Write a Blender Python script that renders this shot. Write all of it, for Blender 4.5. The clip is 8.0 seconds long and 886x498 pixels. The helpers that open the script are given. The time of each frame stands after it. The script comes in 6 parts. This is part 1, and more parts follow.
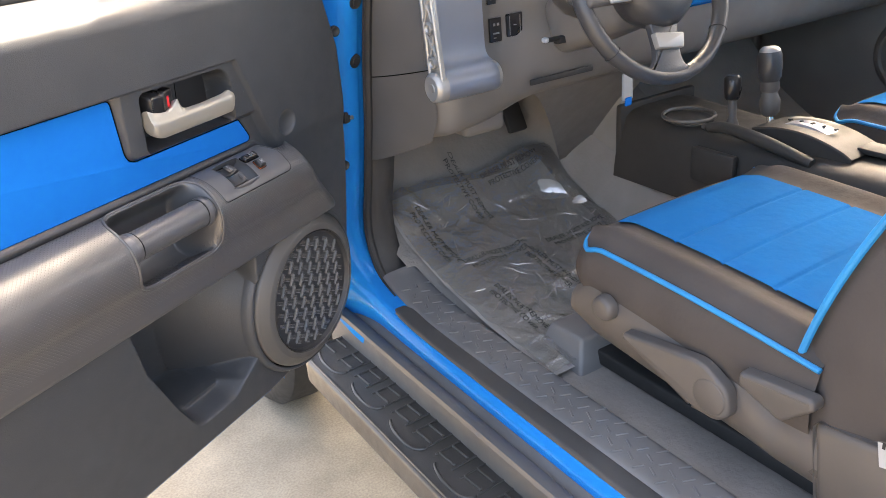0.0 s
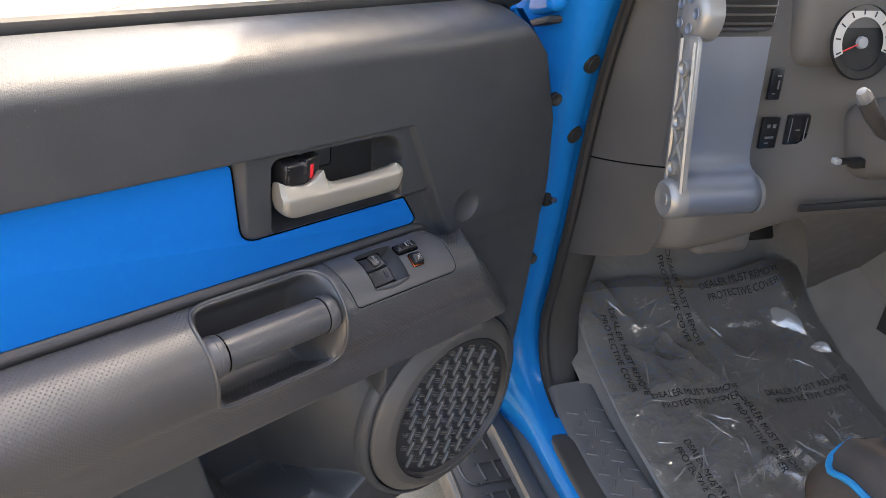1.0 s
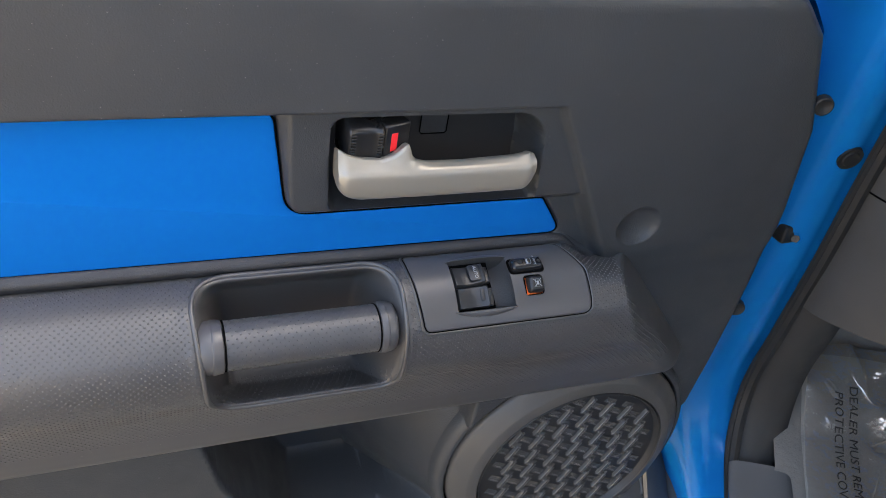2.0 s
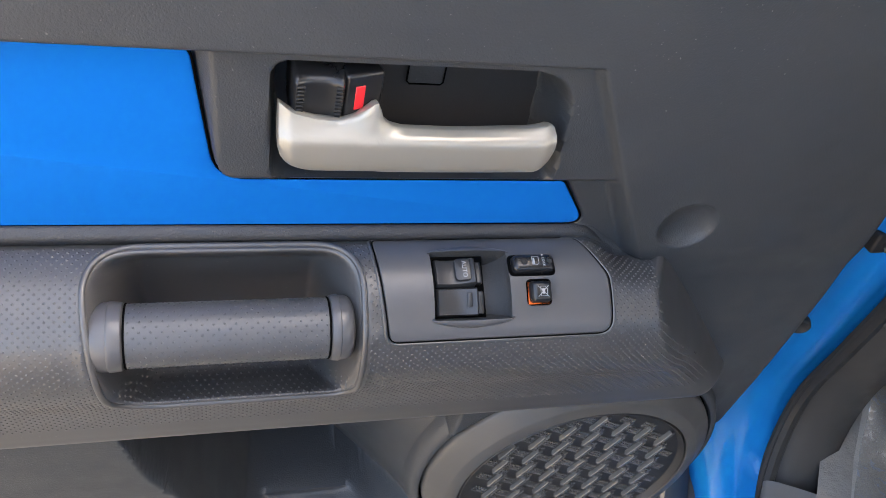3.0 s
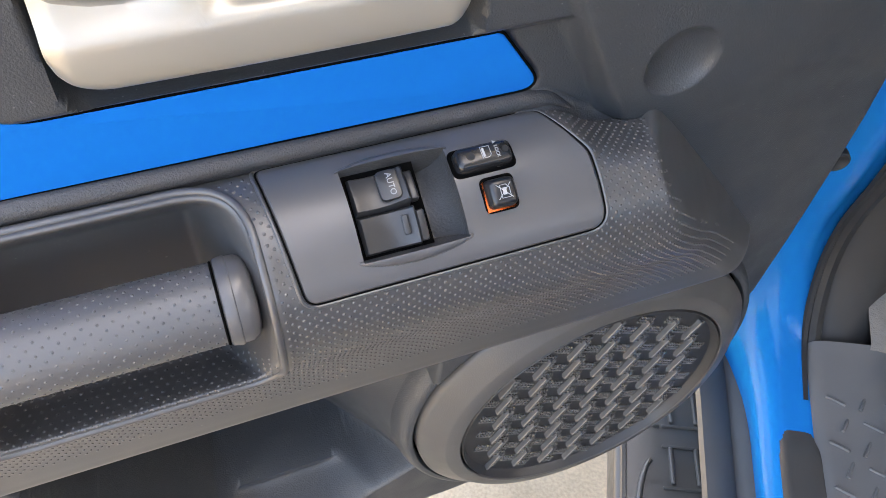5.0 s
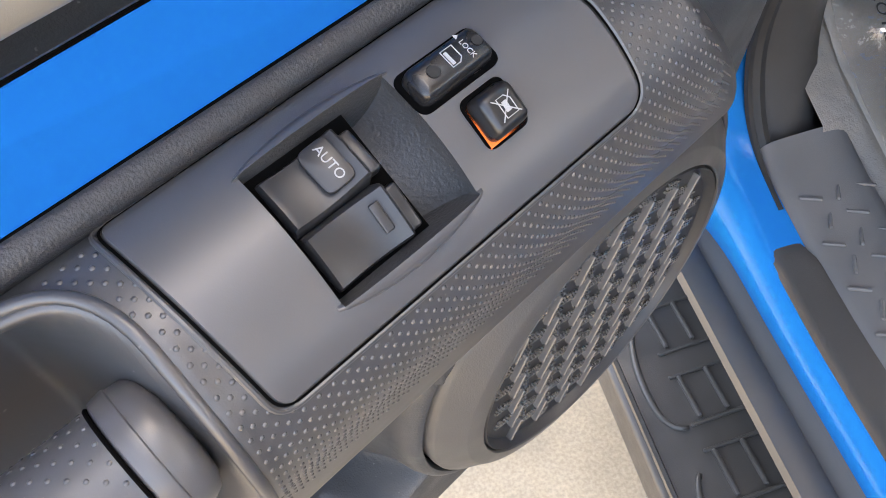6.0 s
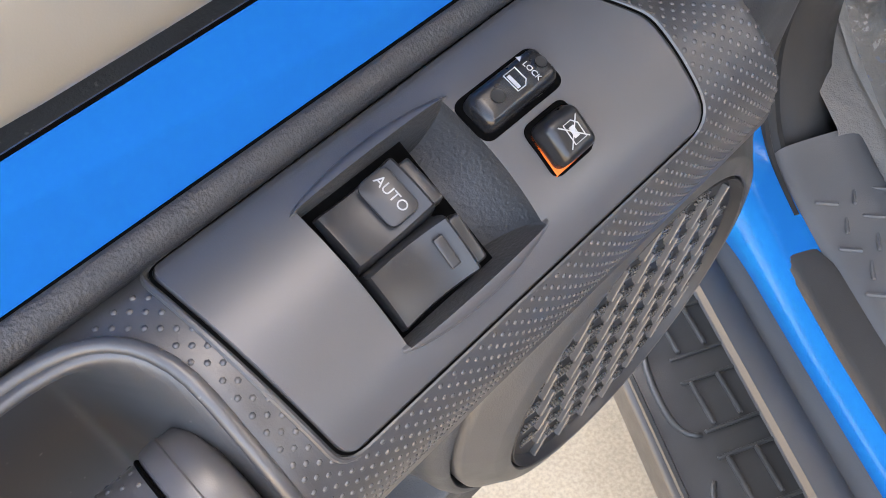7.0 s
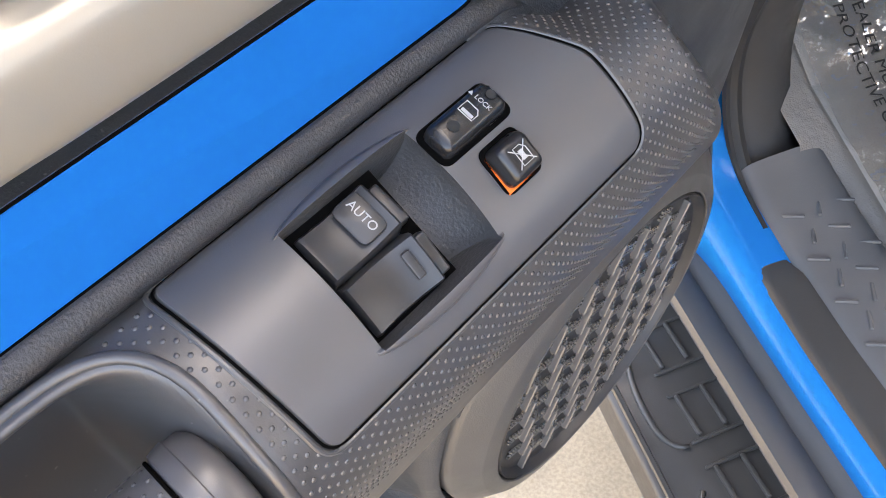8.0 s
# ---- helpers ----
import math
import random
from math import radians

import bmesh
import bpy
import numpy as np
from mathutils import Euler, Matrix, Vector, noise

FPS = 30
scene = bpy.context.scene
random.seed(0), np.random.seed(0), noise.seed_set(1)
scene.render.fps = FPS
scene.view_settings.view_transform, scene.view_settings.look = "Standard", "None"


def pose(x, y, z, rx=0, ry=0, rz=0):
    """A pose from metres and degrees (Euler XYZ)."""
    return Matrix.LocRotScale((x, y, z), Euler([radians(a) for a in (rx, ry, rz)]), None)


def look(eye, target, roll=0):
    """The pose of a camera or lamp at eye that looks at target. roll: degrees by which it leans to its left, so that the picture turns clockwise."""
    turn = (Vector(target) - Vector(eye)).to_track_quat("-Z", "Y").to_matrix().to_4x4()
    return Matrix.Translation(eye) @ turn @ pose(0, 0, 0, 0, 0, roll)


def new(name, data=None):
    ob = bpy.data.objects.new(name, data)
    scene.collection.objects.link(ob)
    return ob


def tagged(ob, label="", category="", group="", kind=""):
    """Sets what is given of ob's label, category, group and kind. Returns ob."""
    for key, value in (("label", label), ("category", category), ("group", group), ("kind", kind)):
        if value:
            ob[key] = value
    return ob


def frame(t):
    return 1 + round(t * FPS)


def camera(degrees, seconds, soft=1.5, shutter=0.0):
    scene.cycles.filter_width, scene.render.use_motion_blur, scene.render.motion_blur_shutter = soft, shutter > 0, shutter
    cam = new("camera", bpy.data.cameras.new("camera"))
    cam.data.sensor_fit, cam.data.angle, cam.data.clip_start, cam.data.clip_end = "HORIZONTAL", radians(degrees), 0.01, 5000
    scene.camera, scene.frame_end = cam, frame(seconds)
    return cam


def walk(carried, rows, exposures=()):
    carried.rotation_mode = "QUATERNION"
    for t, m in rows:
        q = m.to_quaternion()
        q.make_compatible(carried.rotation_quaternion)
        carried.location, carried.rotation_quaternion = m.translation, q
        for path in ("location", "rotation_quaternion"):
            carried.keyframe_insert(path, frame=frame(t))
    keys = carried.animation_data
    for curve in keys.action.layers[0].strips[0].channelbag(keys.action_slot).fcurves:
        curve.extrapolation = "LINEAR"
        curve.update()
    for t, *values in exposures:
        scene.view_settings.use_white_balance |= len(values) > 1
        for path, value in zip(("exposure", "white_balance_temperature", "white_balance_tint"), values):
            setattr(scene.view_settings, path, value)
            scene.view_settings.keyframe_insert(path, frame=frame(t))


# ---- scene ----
cam = camera(57.2, 8.0, soft=0.9)
PATH = [
    (0, (-0.6811, -1.2618, 1.5066), (0.2556, 0.2867, 0.6553), -4.71),
    (0.5, (-0.6272, -1.1069, 1.5251), (0.1115, 0.5555, 0.6940), -1.12),
    (1, (-0.5092, -0.9490, 1.5328), (-0.0024, 0.7927, 0.6904), 2.68),
    (1.5, (-0.3549, -0.8155, 1.5338), (-0.3035, 0.9496, 0.5948), 4.77),
    (1.7, (-0.3157, -0.7706, 1.5292), (-0.4331, 0.9636, 0.5399), 4.68),
    (2.8, (-0.3233, -0.5391, 1.4752), (-0.5606, 0.9833, 0.2000), 10.67),
    (3, (-0.2968, -0.5276, 1.4779), (-0.5637, 0.9834, 0.1951), 11.39),
    (3.5, (-0.2444, -0.5051, 1.4744), (-0.5873, 0.9705, 0.1687), 10.48),
    (4, (-0.2269, -0.4923, 1.4745), (-0.6291, 0.9659, 0.1661), 9.25),
    (4.5, (-0.2321, -0.4765, 1.4577), (-0.6606, 0.9698, 0.1445), 7.57),
    (4.7, (-0.2487, -0.4512, 1.4368), (-0.6234, 0.9682, 0.0785), 5.87),
    (4.9, (-0.2785, -0.4296, 1.3969), (-0.5175, 0.9949, 0.0136), 3.34),
    (5, (-0.2849, -0.4067, 1.3864), (-0.4830, 0.9496, -0.0700), 0.65),
    (5.2, (-0.3151, -0.3749, 1.3546), (-0.3502, 0.8898, -0.1944), -2.07),
    (6.3, (-0.3476, -0.2722, 1.2921), (-0.2046, 0.8865, -0.3317), -9.66),
    (6.5, (-0.3543, -0.2693, 1.2916), (-0.2072, 0.8787, -0.3395), -9.42),
    (7, (-0.3585, -0.2670, 1.2922), (-0.1969, 0.8890, -0.3319), -8.99),
    (7.5, (-0.3583, -0.2672, 1.2952), (-0.1857, 0.9062, -0.3152), -8.88),
    (8, (-0.3552, -0.2900, 1.3102), (-0.1531, 0.9244, -0.2659), -10.45),
]
walk(cam, [(t, look(eye, target, roll)) for t, eye, target, roll in PATH], [(0.0, 4.03, 7900, 9), (1.0, 3.5, 7600, 8), (1.6, 3.47, 7300, 5), (3.0, 4.05, 7400, 7), (4.5, 4.2, 7500, 7), (5.2, 4.4, 7800, 7), (6.4, 4.45, 8100, 9), (8.0, 4.5, 8100, 9)])

# ---- light ----
SKY, SUN_EL, SUN_AZ = 0.15, 42.0, 55.0
world = bpy.data.worlds.new("sky")
scene.world = world
world.use_nodes = True
wn, wl = world.node_tree.nodes, world.node_tree.links
sky = wn.new("ShaderNodeTexSky")
sky.sky_type, sky.sun_disc = "NISHITA", False
sky.sun_elevation, sky.sun_rotation = radians(SUN_EL), radians(SUN_AZ)
sky.air_density, sky.dust_density, sky.ozone_density = 0.6, 6.0, 0.2
wl.new(sky.outputs["Color"], wn["Background"].inputs["Color"])
wn["Background"].inputs["Strength"].default_value = SKY
sun = new("sun", bpy.data.lights.new("sun", "SUN"))
sun.data.energy, sun.data.angle, sun.data.color = 1.35, radians(0.6), (1.0, 0.95, 0.88)
_el, _az = radians(SUN_EL), radians(SUN_AZ)
sun.matrix_world = look((0, 0, 0), (-math.sin(_az) * math.cos(_el), -math.cos(_az) * math.cos(_el), -math.sin(_el)))
sun.location = (0, 0, 6)


# ---- materials ----
def material(name, base, rough=0.5, metal=0.0, coat=0.0, vary=0.12, vscale=9.0, grain=0.0, gscale=900.0, fine=0.0, fscale=120.0, rvary=0.08, spec=0.5, dust=0.0):
    """Principled surface with slow tone changes, fine relief, uneven gloss and sparse pale specks of dust."""
    m = bpy.data.materials.new(name)
    m.use_nodes = True
    n, l = m.node_tree.nodes, m.node_tree.links
    b = n["Principled BSDF"]
    b.inputs["Metallic"].default_value = metal
    b.inputs["Coat Weight"].default_value = coat
    b.inputs["Coat Roughness"].default_value = 0.06
    b.inputs["Specular IOR Level"].default_value = spec
    tc = n.new("ShaderNodeTexCoord")
    slow = n.new("ShaderNodeTexNoise")
    slow.inputs["Scale"].default_value, slow.inputs["Detail"].default_value = vscale, 6.0
    l.new(tc.outputs["Object"], slow.inputs["Vector"])
    ramp = n.new("ShaderNodeMapRange")
    ramp.inputs["From Min"].default_value, ramp.inputs["From Max"].default_value = 0.3, 0.7
    ramp.inputs["To Min"].default_value, ramp.inputs["To Max"].default_value = 1 - vary, 1 + vary
    l.new(slow.outputs["Fac"], ramp.inputs["Value"])
    tint = n.new("ShaderNodeVectorMath")
    tint.operation = "SCALE"
    tint.inputs[0].default_value = base
    l.new(ramp.outputs["Result"], tint.inputs["Scale"])
    l.new(tint.outputs["Vector"], b.inputs["Base Color"])
    if dust > 0:
        fleck, sparse, pale = n.new("ShaderNodeTexNoise"), n.new("ShaderNodeMapRange"), n.new("ShaderNodeMix")
        fleck.inputs["Scale"].default_value, fleck.inputs["Detail"].default_value = 520.0, 1.0
        sparse.inputs["From Min"].default_value, sparse.inputs["From Max"].default_value = 0.745, 0.82
        sparse.inputs["To Max"].default_value = dust
        pale.data_type = "RGBA"
        pale.inputs["B"].default_value = (0.5, 0.48, 0.45, 1)
        l.new(tc.outputs["Object"], fleck.inputs["Vector"])
        l.new(fleck.outputs["Fac"], sparse.inputs["Value"])
        l.new(sparse.outputs["Result"], pale.inputs["Factor"])
        l.new(tint.outputs["Vector"], pale.inputs["A"])
        l.new(pale.outputs["Result"], b.inputs["Base Color"])
    rr = n.new("ShaderNodeMapRange")
    rr.inputs["From Min"].default_value, rr.inputs["From Max"].default_value = 0.3, 0.7
    rr.inputs["To Min"].default_value, rr.inputs["To Max"].default_value = max(rough - rvary, 0.02), min(rough + rvary, 1)
    wear = n.new("ShaderNodeTexNoise")
    wear.inputs["Scale"].default_value, wear.inputs["Detail"].default_value = vscale * 4, 8.0
    l.new(tc.outputs["Object"], wear.inputs["Vector"])
    l.new(wear.outputs["Fac"], rr.inputs["Value"])
    l.new(rr.outputs["Result"], b.inputs["Roughness"])
    last = None
    for strength, scale in ((grain, gscale), (fine, fscale)):
        if strength > 0:
            t = n.new("ShaderNodeTexNoise")
            t.inputs["Scale"].default_value, t.inputs["Detail"].default_value = scale, 3.0
            l.new(tc.outputs["Object"], t.inputs["Vector"])
            bump = n.new("ShaderNodeBump")
            bump.inputs["Strength"].default_value, bump.inputs["Distance"].default_value = strength, 0.4 / scale
            l.new(t.outputs["Fac"], bump.inputs["Height"])
            if last:
                l.new(last.outputs["Normal"], bump.inputs["Normal"])
            l.new(bump.outputs["Normal"], b.inputs["Normal"])
            last = bump
    return m


TRIM = material("trim_plastic", (0.041, 0.044, 0.048), 0.46, grain=0.7, gscale=900, fine=0.06, vary=0.07, dust=0.22)
ARM = material("armrest_skin", (0.062, 0.060, 0.060), 0.36, grain=0.15, gscale=1600, vary=0.06, rvary=0.03, spec=0.7, dust=0.22)
GRIP = material("grip_rubber", (0.066, 0.067, 0.071), 0.38, grain=0.15, gscale=1600, vary=0.06)
LEATHER = material("bead_leather", (0.034, 0.034, 0.036), 0.42, grain=1.0, gscale=900, vary=0.08)
SMOOTH = material("smooth_plastic", (0.074, 0.073, 0.076), 0.36, grain=0.10, gscale=2200, vary=0.04, spec=0.55, rvary=0.035)
GLOSS = material("gloss_black", (0.013, 0.013, 0.014), 0.3, vary=0.1, rvary=0.05)
BUTTON = material("button_black", (0.026, 0.026, 0.027), 0.34, grain=0.05, gscale=2500, vary=0.08)
SPEAKER = material("grille_plastic", (0.100, 0.098, 0.096), 0.27, grain=0.1, gscale=1500, vary=0.06, spec=0.7)
BLACK = material("shadow_black", (0.012, 0.012, 0.012), 0.7, grain=0.2, gscale=900)
# paler and browner than the trim: light off the ground put into the colour
FLANGE_BOUNCE = material("flange_bounce_plastic", (0.070, 0.067, 0.063), 0.44, grain=0.3, gscale=1000, vary=0.06)
KICK = material("kick_plastic", (0.048, 0.046, 0.044), 0.58, grain=0.25, gscale=1100, vary=0.1, spec=0.22)
RUBBER = material("seal_rubber", (0.018, 0.018, 0.018), 0.62, grain=0.2, gscale=1200)
BLUE = material("blue_paint", (0.0, 0.168, 0.50), 0.25, spec=0.10, coat=0.12, vary=0.015, rvary=0.015)
BLUE_SATIN = material("blue_insert_paint", (0.0, 0.132, 0.48), 0.22, coat=0.03, vary=0.012, rvary=0.01, spec=0.04)
SILVER = material("silver_paint", (0.30, 0.292, 0.275), 0.36, metal=0.45, grain=0.12, gscale=2500, vary=0.05)
SILVER_COOL = material("silver_pod", (0.24, 0.26, 0.30), 0.4, metal=0.6, grain=0.15, gscale=1800, vary=0.06)
SATIN = material("satin_silver", (0.335, 0.312, 0.268), 0.40, metal=0.5, grain=0.12, gscale=2500, vary=0.04)
CHROME = material("chrome", (0.75, 0.75, 0.75), 0.14, metal=1.0)
RED = material("red_mark", (0.8, 0.02, 0.03), 0.45)
WHITE = material("white_print", (0.34, 0.34, 0.34), 0.6)
# grained skin of the switch well, darkened to hold the recess's shade
WELL_SHADE = material("well_shade_grain", (0.036, 0.036, 0.037), 0.5, grain=0.8, gscale=800, vary=0.06)
# darkened trim carrying the handle cup's shade; also the speaker grille's black
CUP_SHADE_GRILLE = material("cup_shade_grille_plastic", (0.024, 0.024, 0.025), 0.5, grain=0.3, gscale=1000, vary=0.08)
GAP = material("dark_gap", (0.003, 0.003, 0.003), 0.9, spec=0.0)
PLATE = material("pale_plate", (0.52, 0.51, 0.48), 0.5)
INK = material("dark_ink", (0.03, 0.03, 0.03), 0.7)
ORANGE = material("orange_plastic", (0.75, 0.10, 0.02), 0.35)
GREYINK = material("grey_print", (0.32, 0.33, 0.34), 0.6)
DASH_END = material("dash_end_plastic", (0.078, 0.074, 0.070), 0.62, grain=0.3, gscale=900, vary=0.1, spec=0.3)
DASH = material("dash_plastic", (0.115, 0.108, 0.100), 0.58, grain=0.3, gscale=900, vary=0.1)
CLOTH = material("dark_neoprene", (0.062, 0.054, 0.049), 0.9, grain=0.5, gscale=1300, fine=0.2, fscale=60, vary=0.12, spec=0.2)
CLOTH_BLUE = material("blue_neoprene", (0.0, 0.105, 0.30), 0.9, grain=0.5, gscale=1300, fine=0.2, fscale=60, vary=0.08, spec=0.05)
PIPING = material("blue_piping", (0.0, 0.20, 0.45), 0.6)
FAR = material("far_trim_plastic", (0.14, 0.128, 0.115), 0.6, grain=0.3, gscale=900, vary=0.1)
BASE = material("seat_plastic", (0.074, 0.067, 0.062), 0.55, grain=0.25, gscale=1100, vary=0.08)
MARK = material("dim_print", (0.15, 0.15, 0.15), 0.6)
CONSOLE = material("console_plastic", (0.034, 0.031, 0.028), 0.6, grain=0.25, gscale=1100, vary=0.1, spec=0.3)
FOOTWALL = material("footwell_felt", (0.20, 0.185, 0.165), 0.9, grain=0.6, gscale=800, vary=0.12, spec=0.1)
MAT = material("mat_carpet", (0.36, 0.335, 0.305), 0.95, grain=0.9, gscale=700, fine=0.4, fscale=90, spec=0.1)
CARPET = material("carpet", (0.22, 0.20, 0.178), 0.95, grain=0.9, gscale=700, fine=0.4, fscale=90, spec=0.1)
TREAD = material("sill_plastic", (0.130, 0.127, 0.124), 0.5, grain=0.25, gscale=1100, vary=0.1)
STEP = material("step_rubber", (0.052, 0.049, 0.046), 0.40, grain=0.25, gscale=800, vary=0.2)
STEP_GUARD = material("guard_rubber", (0.062, 0.060, 0.058), 0.62, grain=0.3, gscale=900, vary=0.12, spec=0.2)
ROCKER = material("rocker_plastic", (0.100, 0.098, 0.097), 0.55, grain=0.25, gscale=900, vary=0.12, spec=0.3)
WRAP = material("leather_wrap", (0.036, 0.036, 0.037), 0.38, grain=0.5, gscale=600)
HEAD = material("headliner", (0.74, 0.74, 0.73), 0.9, grain=0.3, gscale=600)

GLOW = bpy.data.materials.new("orange_lamp")
GLOW.use_nodes = True
_b = GLOW.node_tree.nodes["Principled BSDF"]
_b.inputs["Base Color"].default_value = (0.5, 0.09, 0.01, 1)
_b.inputs["Emission Color"].default_value = (1.0, 0.2, 0.03, 1)
_b.inputs["Emission Strength"].default_value = 0.03

FILM = bpy.data.materials.new("clear_film")
FILM.use_nodes = True
_n, _l = FILM.node_tree.nodes, FILM.node_tree.links
_gl, _tr, _mx, _fr = (_n.new("ShaderNodeBsdfGlossy"), _n.new("ShaderNodeBsdfTransparent"), _n.new("ShaderNodeMixShader"), _n.new("ShaderNodeFresnel"))
_tc, _nz, _bp = _n.new("ShaderNodeTexCoord"), _n.new("ShaderNodeTexNoise"), _n.new("ShaderNodeBump")
_nz.inputs["Scale"].default_value, _nz.inputs["Detail"].default_value = 14.0, 4.0
_bp.inputs["Strength"].default_value, _bp.inputs["Distance"].default_value = 0.9, 0.02
_l.new(_tc.outputs["Object"], _nz.inputs["Vector"])
_l.new(_nz.outputs["Fac"], _bp.inputs["Height"])
_l.new(_bp.outputs["Normal"], _gl.inputs["Normal"])
_gl.inputs["Roughness"].default_value = 0.05
_fr.inputs["IOR"].default_value = 1.6
_tr.inputs["Color"].default_value = (0.9, 0.92, 0.92, 1)
_di, _hz, _lift = _n.new("ShaderNodeBsdfDiffuse"), _n.new("ShaderNodeMixShader"), _n.new("ShaderNodeMath")
_di.inputs["Color"].default_value = (0.62, 0.59, 0.55, 1)
_hz.inputs["Fac"].default_value = 0.19
_lift.operation, _lift.inputs[1].default_value = "ADD", 0.16
_l.new(_fr.outputs["Fac"], _lift.inputs[0])
_l.new(_lift.outputs[0], _mx.inputs["Fac"])
_l.new(_tr.outputs["BSDF"], _hz.inputs[1])
_l.new(_di.outputs["BSDF"], _hz.inputs[2])
_l.new(_hz.outputs["Shader"], _mx.inputs[1])
_l.new(_gl.outputs["BSDF"], _mx.inputs[2])
_l.new(_mx.outputs["Shader"], _n["Material Output"].inputs["Surface"])

# whiter copy of the film: glints on folds and creases put into its colour
FILM_GLINT = FILM.copy()
FILM_GLINT.name = "glint_film"
FILM_GLINT.node_tree.nodes[_hz.name].inputs["Fac"].default_value = 0.55

GLASS = bpy.data.materials.new("window_glass")
GLASS.use_nodes = True
_b = GLASS.node_tree.nodes["Principled BSDF"]
_b.inputs["Transmission Weight"].default_value, _b.inputs["Roughness"].default_value, _b.inputs["IOR"].default_value = 1.0, 0.0, 1.1
_b.inputs["Base Color"].default_value = (0.8, 0.86, 0.84, 1)


def concrete():
    m = material("concrete", (0.270, 0.228, 0.168), 0.92, grain=0.25, gscale=260, fine=0.3, fscale=40, vary=0.24, vscale=5.0, spec=0.2)
    n, l = m.node_tree.nodes, m.node_tree.links
    b = n["Principled BSDF"]
    src = b.inputs["Base Color"].links[0].from_socket
    tc = n.new("ShaderNodeTexCoord")
    sp = n.new("ShaderNodeTexNoise")
    sp.inputs["Scale"].default_value, sp.inputs["Detail"].default_value = 160.0, 4.0
    l.new(tc.outputs["Object"], sp.inputs["Vector"])
    warp = n.new("ShaderNodeTexNoise")
    warp.inputs["Scale"].default_value = 2.5
    l.new(tc.outputs["Object"], warp.inputs["Vector"])
    add = n.new("ShaderNodeVectorMath")
    add.operation = "MULTIPLY_ADD"
    add.inputs[1].default_value = (0.5, 0.5, 0.5)
    l.new(warp.outputs["Color"], add.inputs[0])
    l.new(tc.outputs["Object"], add.inputs[2])
    cr = n.new("ShaderNodeTexVoronoi")
    cr.feature, cr.inputs["Scale"].default_value = "DISTANCE_TO_EDGE", 0.45
    l.new(add.outputs["Vector"], cr.inputs["Vector"])
    line = n.new("ShaderNodeMapRange")
    line.inputs["From Min"].default_value, line.inputs["From Max"].default_value = 0.0, 0.006
    line.inputs["To Min"].default_value, line.inputs["To Max"].default_value = 0.35, 1.0
    l.new(cr.outputs["Distance"], line.inputs["Value"])
    dark = n.new("ShaderNodeMapRange")
    dark.inputs["From Min"].default_value, dark.inputs["From Max"].default_value = 0.35, 0.65
    dark.inputs["To Min"].default_value, dark.inputs["To Max"].default_value = 0.86, 1.10
    l.new(sp.outputs["Fac"], dark.inputs["Value"])
    mul = n.new("ShaderNodeMath")
    mul.operation = "MULTIPLY"
    l.new(line.outputs["Result"], mul.inputs[0])
    l.new(dark.outputs["Result"], mul.inputs[1])
    sc = n.new("ShaderNodeVectorMath")
    sc.operation = "SCALE"
    l.new(src, sc.inputs[0])
    l.new(mul.outputs[0], sc.inputs["Scale"])
    l.new(sc.outputs["Vector"], b.inputs["Base Color"])
    return m


CONCRETE = concrete()
CRACK = material("crack_dirt", (0.045, 0.038, 0.030), 0.95, vary=0.3, vscale=20)


# ---- building helpers ----
def step(a, b, x):
    k = min(max((x - a) / (b - a), 0.0), 1.0)
    return k * k * (3 - 2 * k)


def mix(a, b, k):
    return a + (b - a) * k


def curve_at(points, x):
    """Piecewise smooth reading of (x, value) pairs in rising x."""
    if x <= points[0][0]:
        return points[0][1]
    for (x0, v0), (x1, v1) in zip(points, points[1:]):
        if x <= x1:
            return mix(v0, v1, (x - x0) / (x1 - x0))
    return points[-1][1]


def spline(points, n, closed=False):
    """n points evenly spaced along a Catmull-Rom curve through the given ones (any dimension)."""
    p = [np.array(q, float) for q in points]
    dense = []
    m = len(p)
    for i in range(m if closed else m - 1):
        a, b = p[i], p[(i + 1) % m]
        z = p[i - 1] if (closed or i > 0) else 2 * a - b
        c = p[(i + 2) % m] if (closed or i < m - 2) else 2 * b - a
        for k in range(16):
            t = k / 16
            dense.append(0.5 * (2 * a + (b - z) * t + (2 * z - 5 * a + 4 * b - c) * t * t + (3 * a - z - 3 * b + c) * t**3))
    dense.append(p[0] if closed else p[-1])
    d = np.array(dense)
    s = np.r_[0, np.cumsum(np.linalg.norm(np.diff(d, axis=0), axis=1))]
    want = np.linspace(0, s[-1], n + 1)[:-1] if closed else np.linspace(0, s[-1], n)
    return np.stack([np.interp(want, s, d[:, k]) for k in range(d.shape[1])], 1)


def mesh_object(name, verts, faces, mat, parent=None, smooth=True, label="", uvs=None, dots=None, sharp=None):
    me = bpy.data.meshes.new(name)
    me.from_pydata([tuple(map(float, v)) for v in verts], [], faces)
    me.validate()
    me.materials.append(mat)
    if smooth:
        me.polygons.foreach_set("use_smooth", [True] * len(me.polygons))
    if uvs is not None:
        layer = me.uv_layers.new(name="UVMap")
        for loop in me.loops:
            layer.data[loop.index].uv = uvs[loop.vertex_index]
    if dots is not None:
        a = me.attributes.new("dots", "FLOAT", "POINT")
        a.data.foreach_set("value", [float(d) for d in dots])
    if sharp is not None:
        me.set_sharp_from_angle(angle=radians(sharp))
    me.update()
    ob = new(name, me)
    if parent is not None:
        ob.parent = parent
    if label:
        ob["label"] = label
    return ob


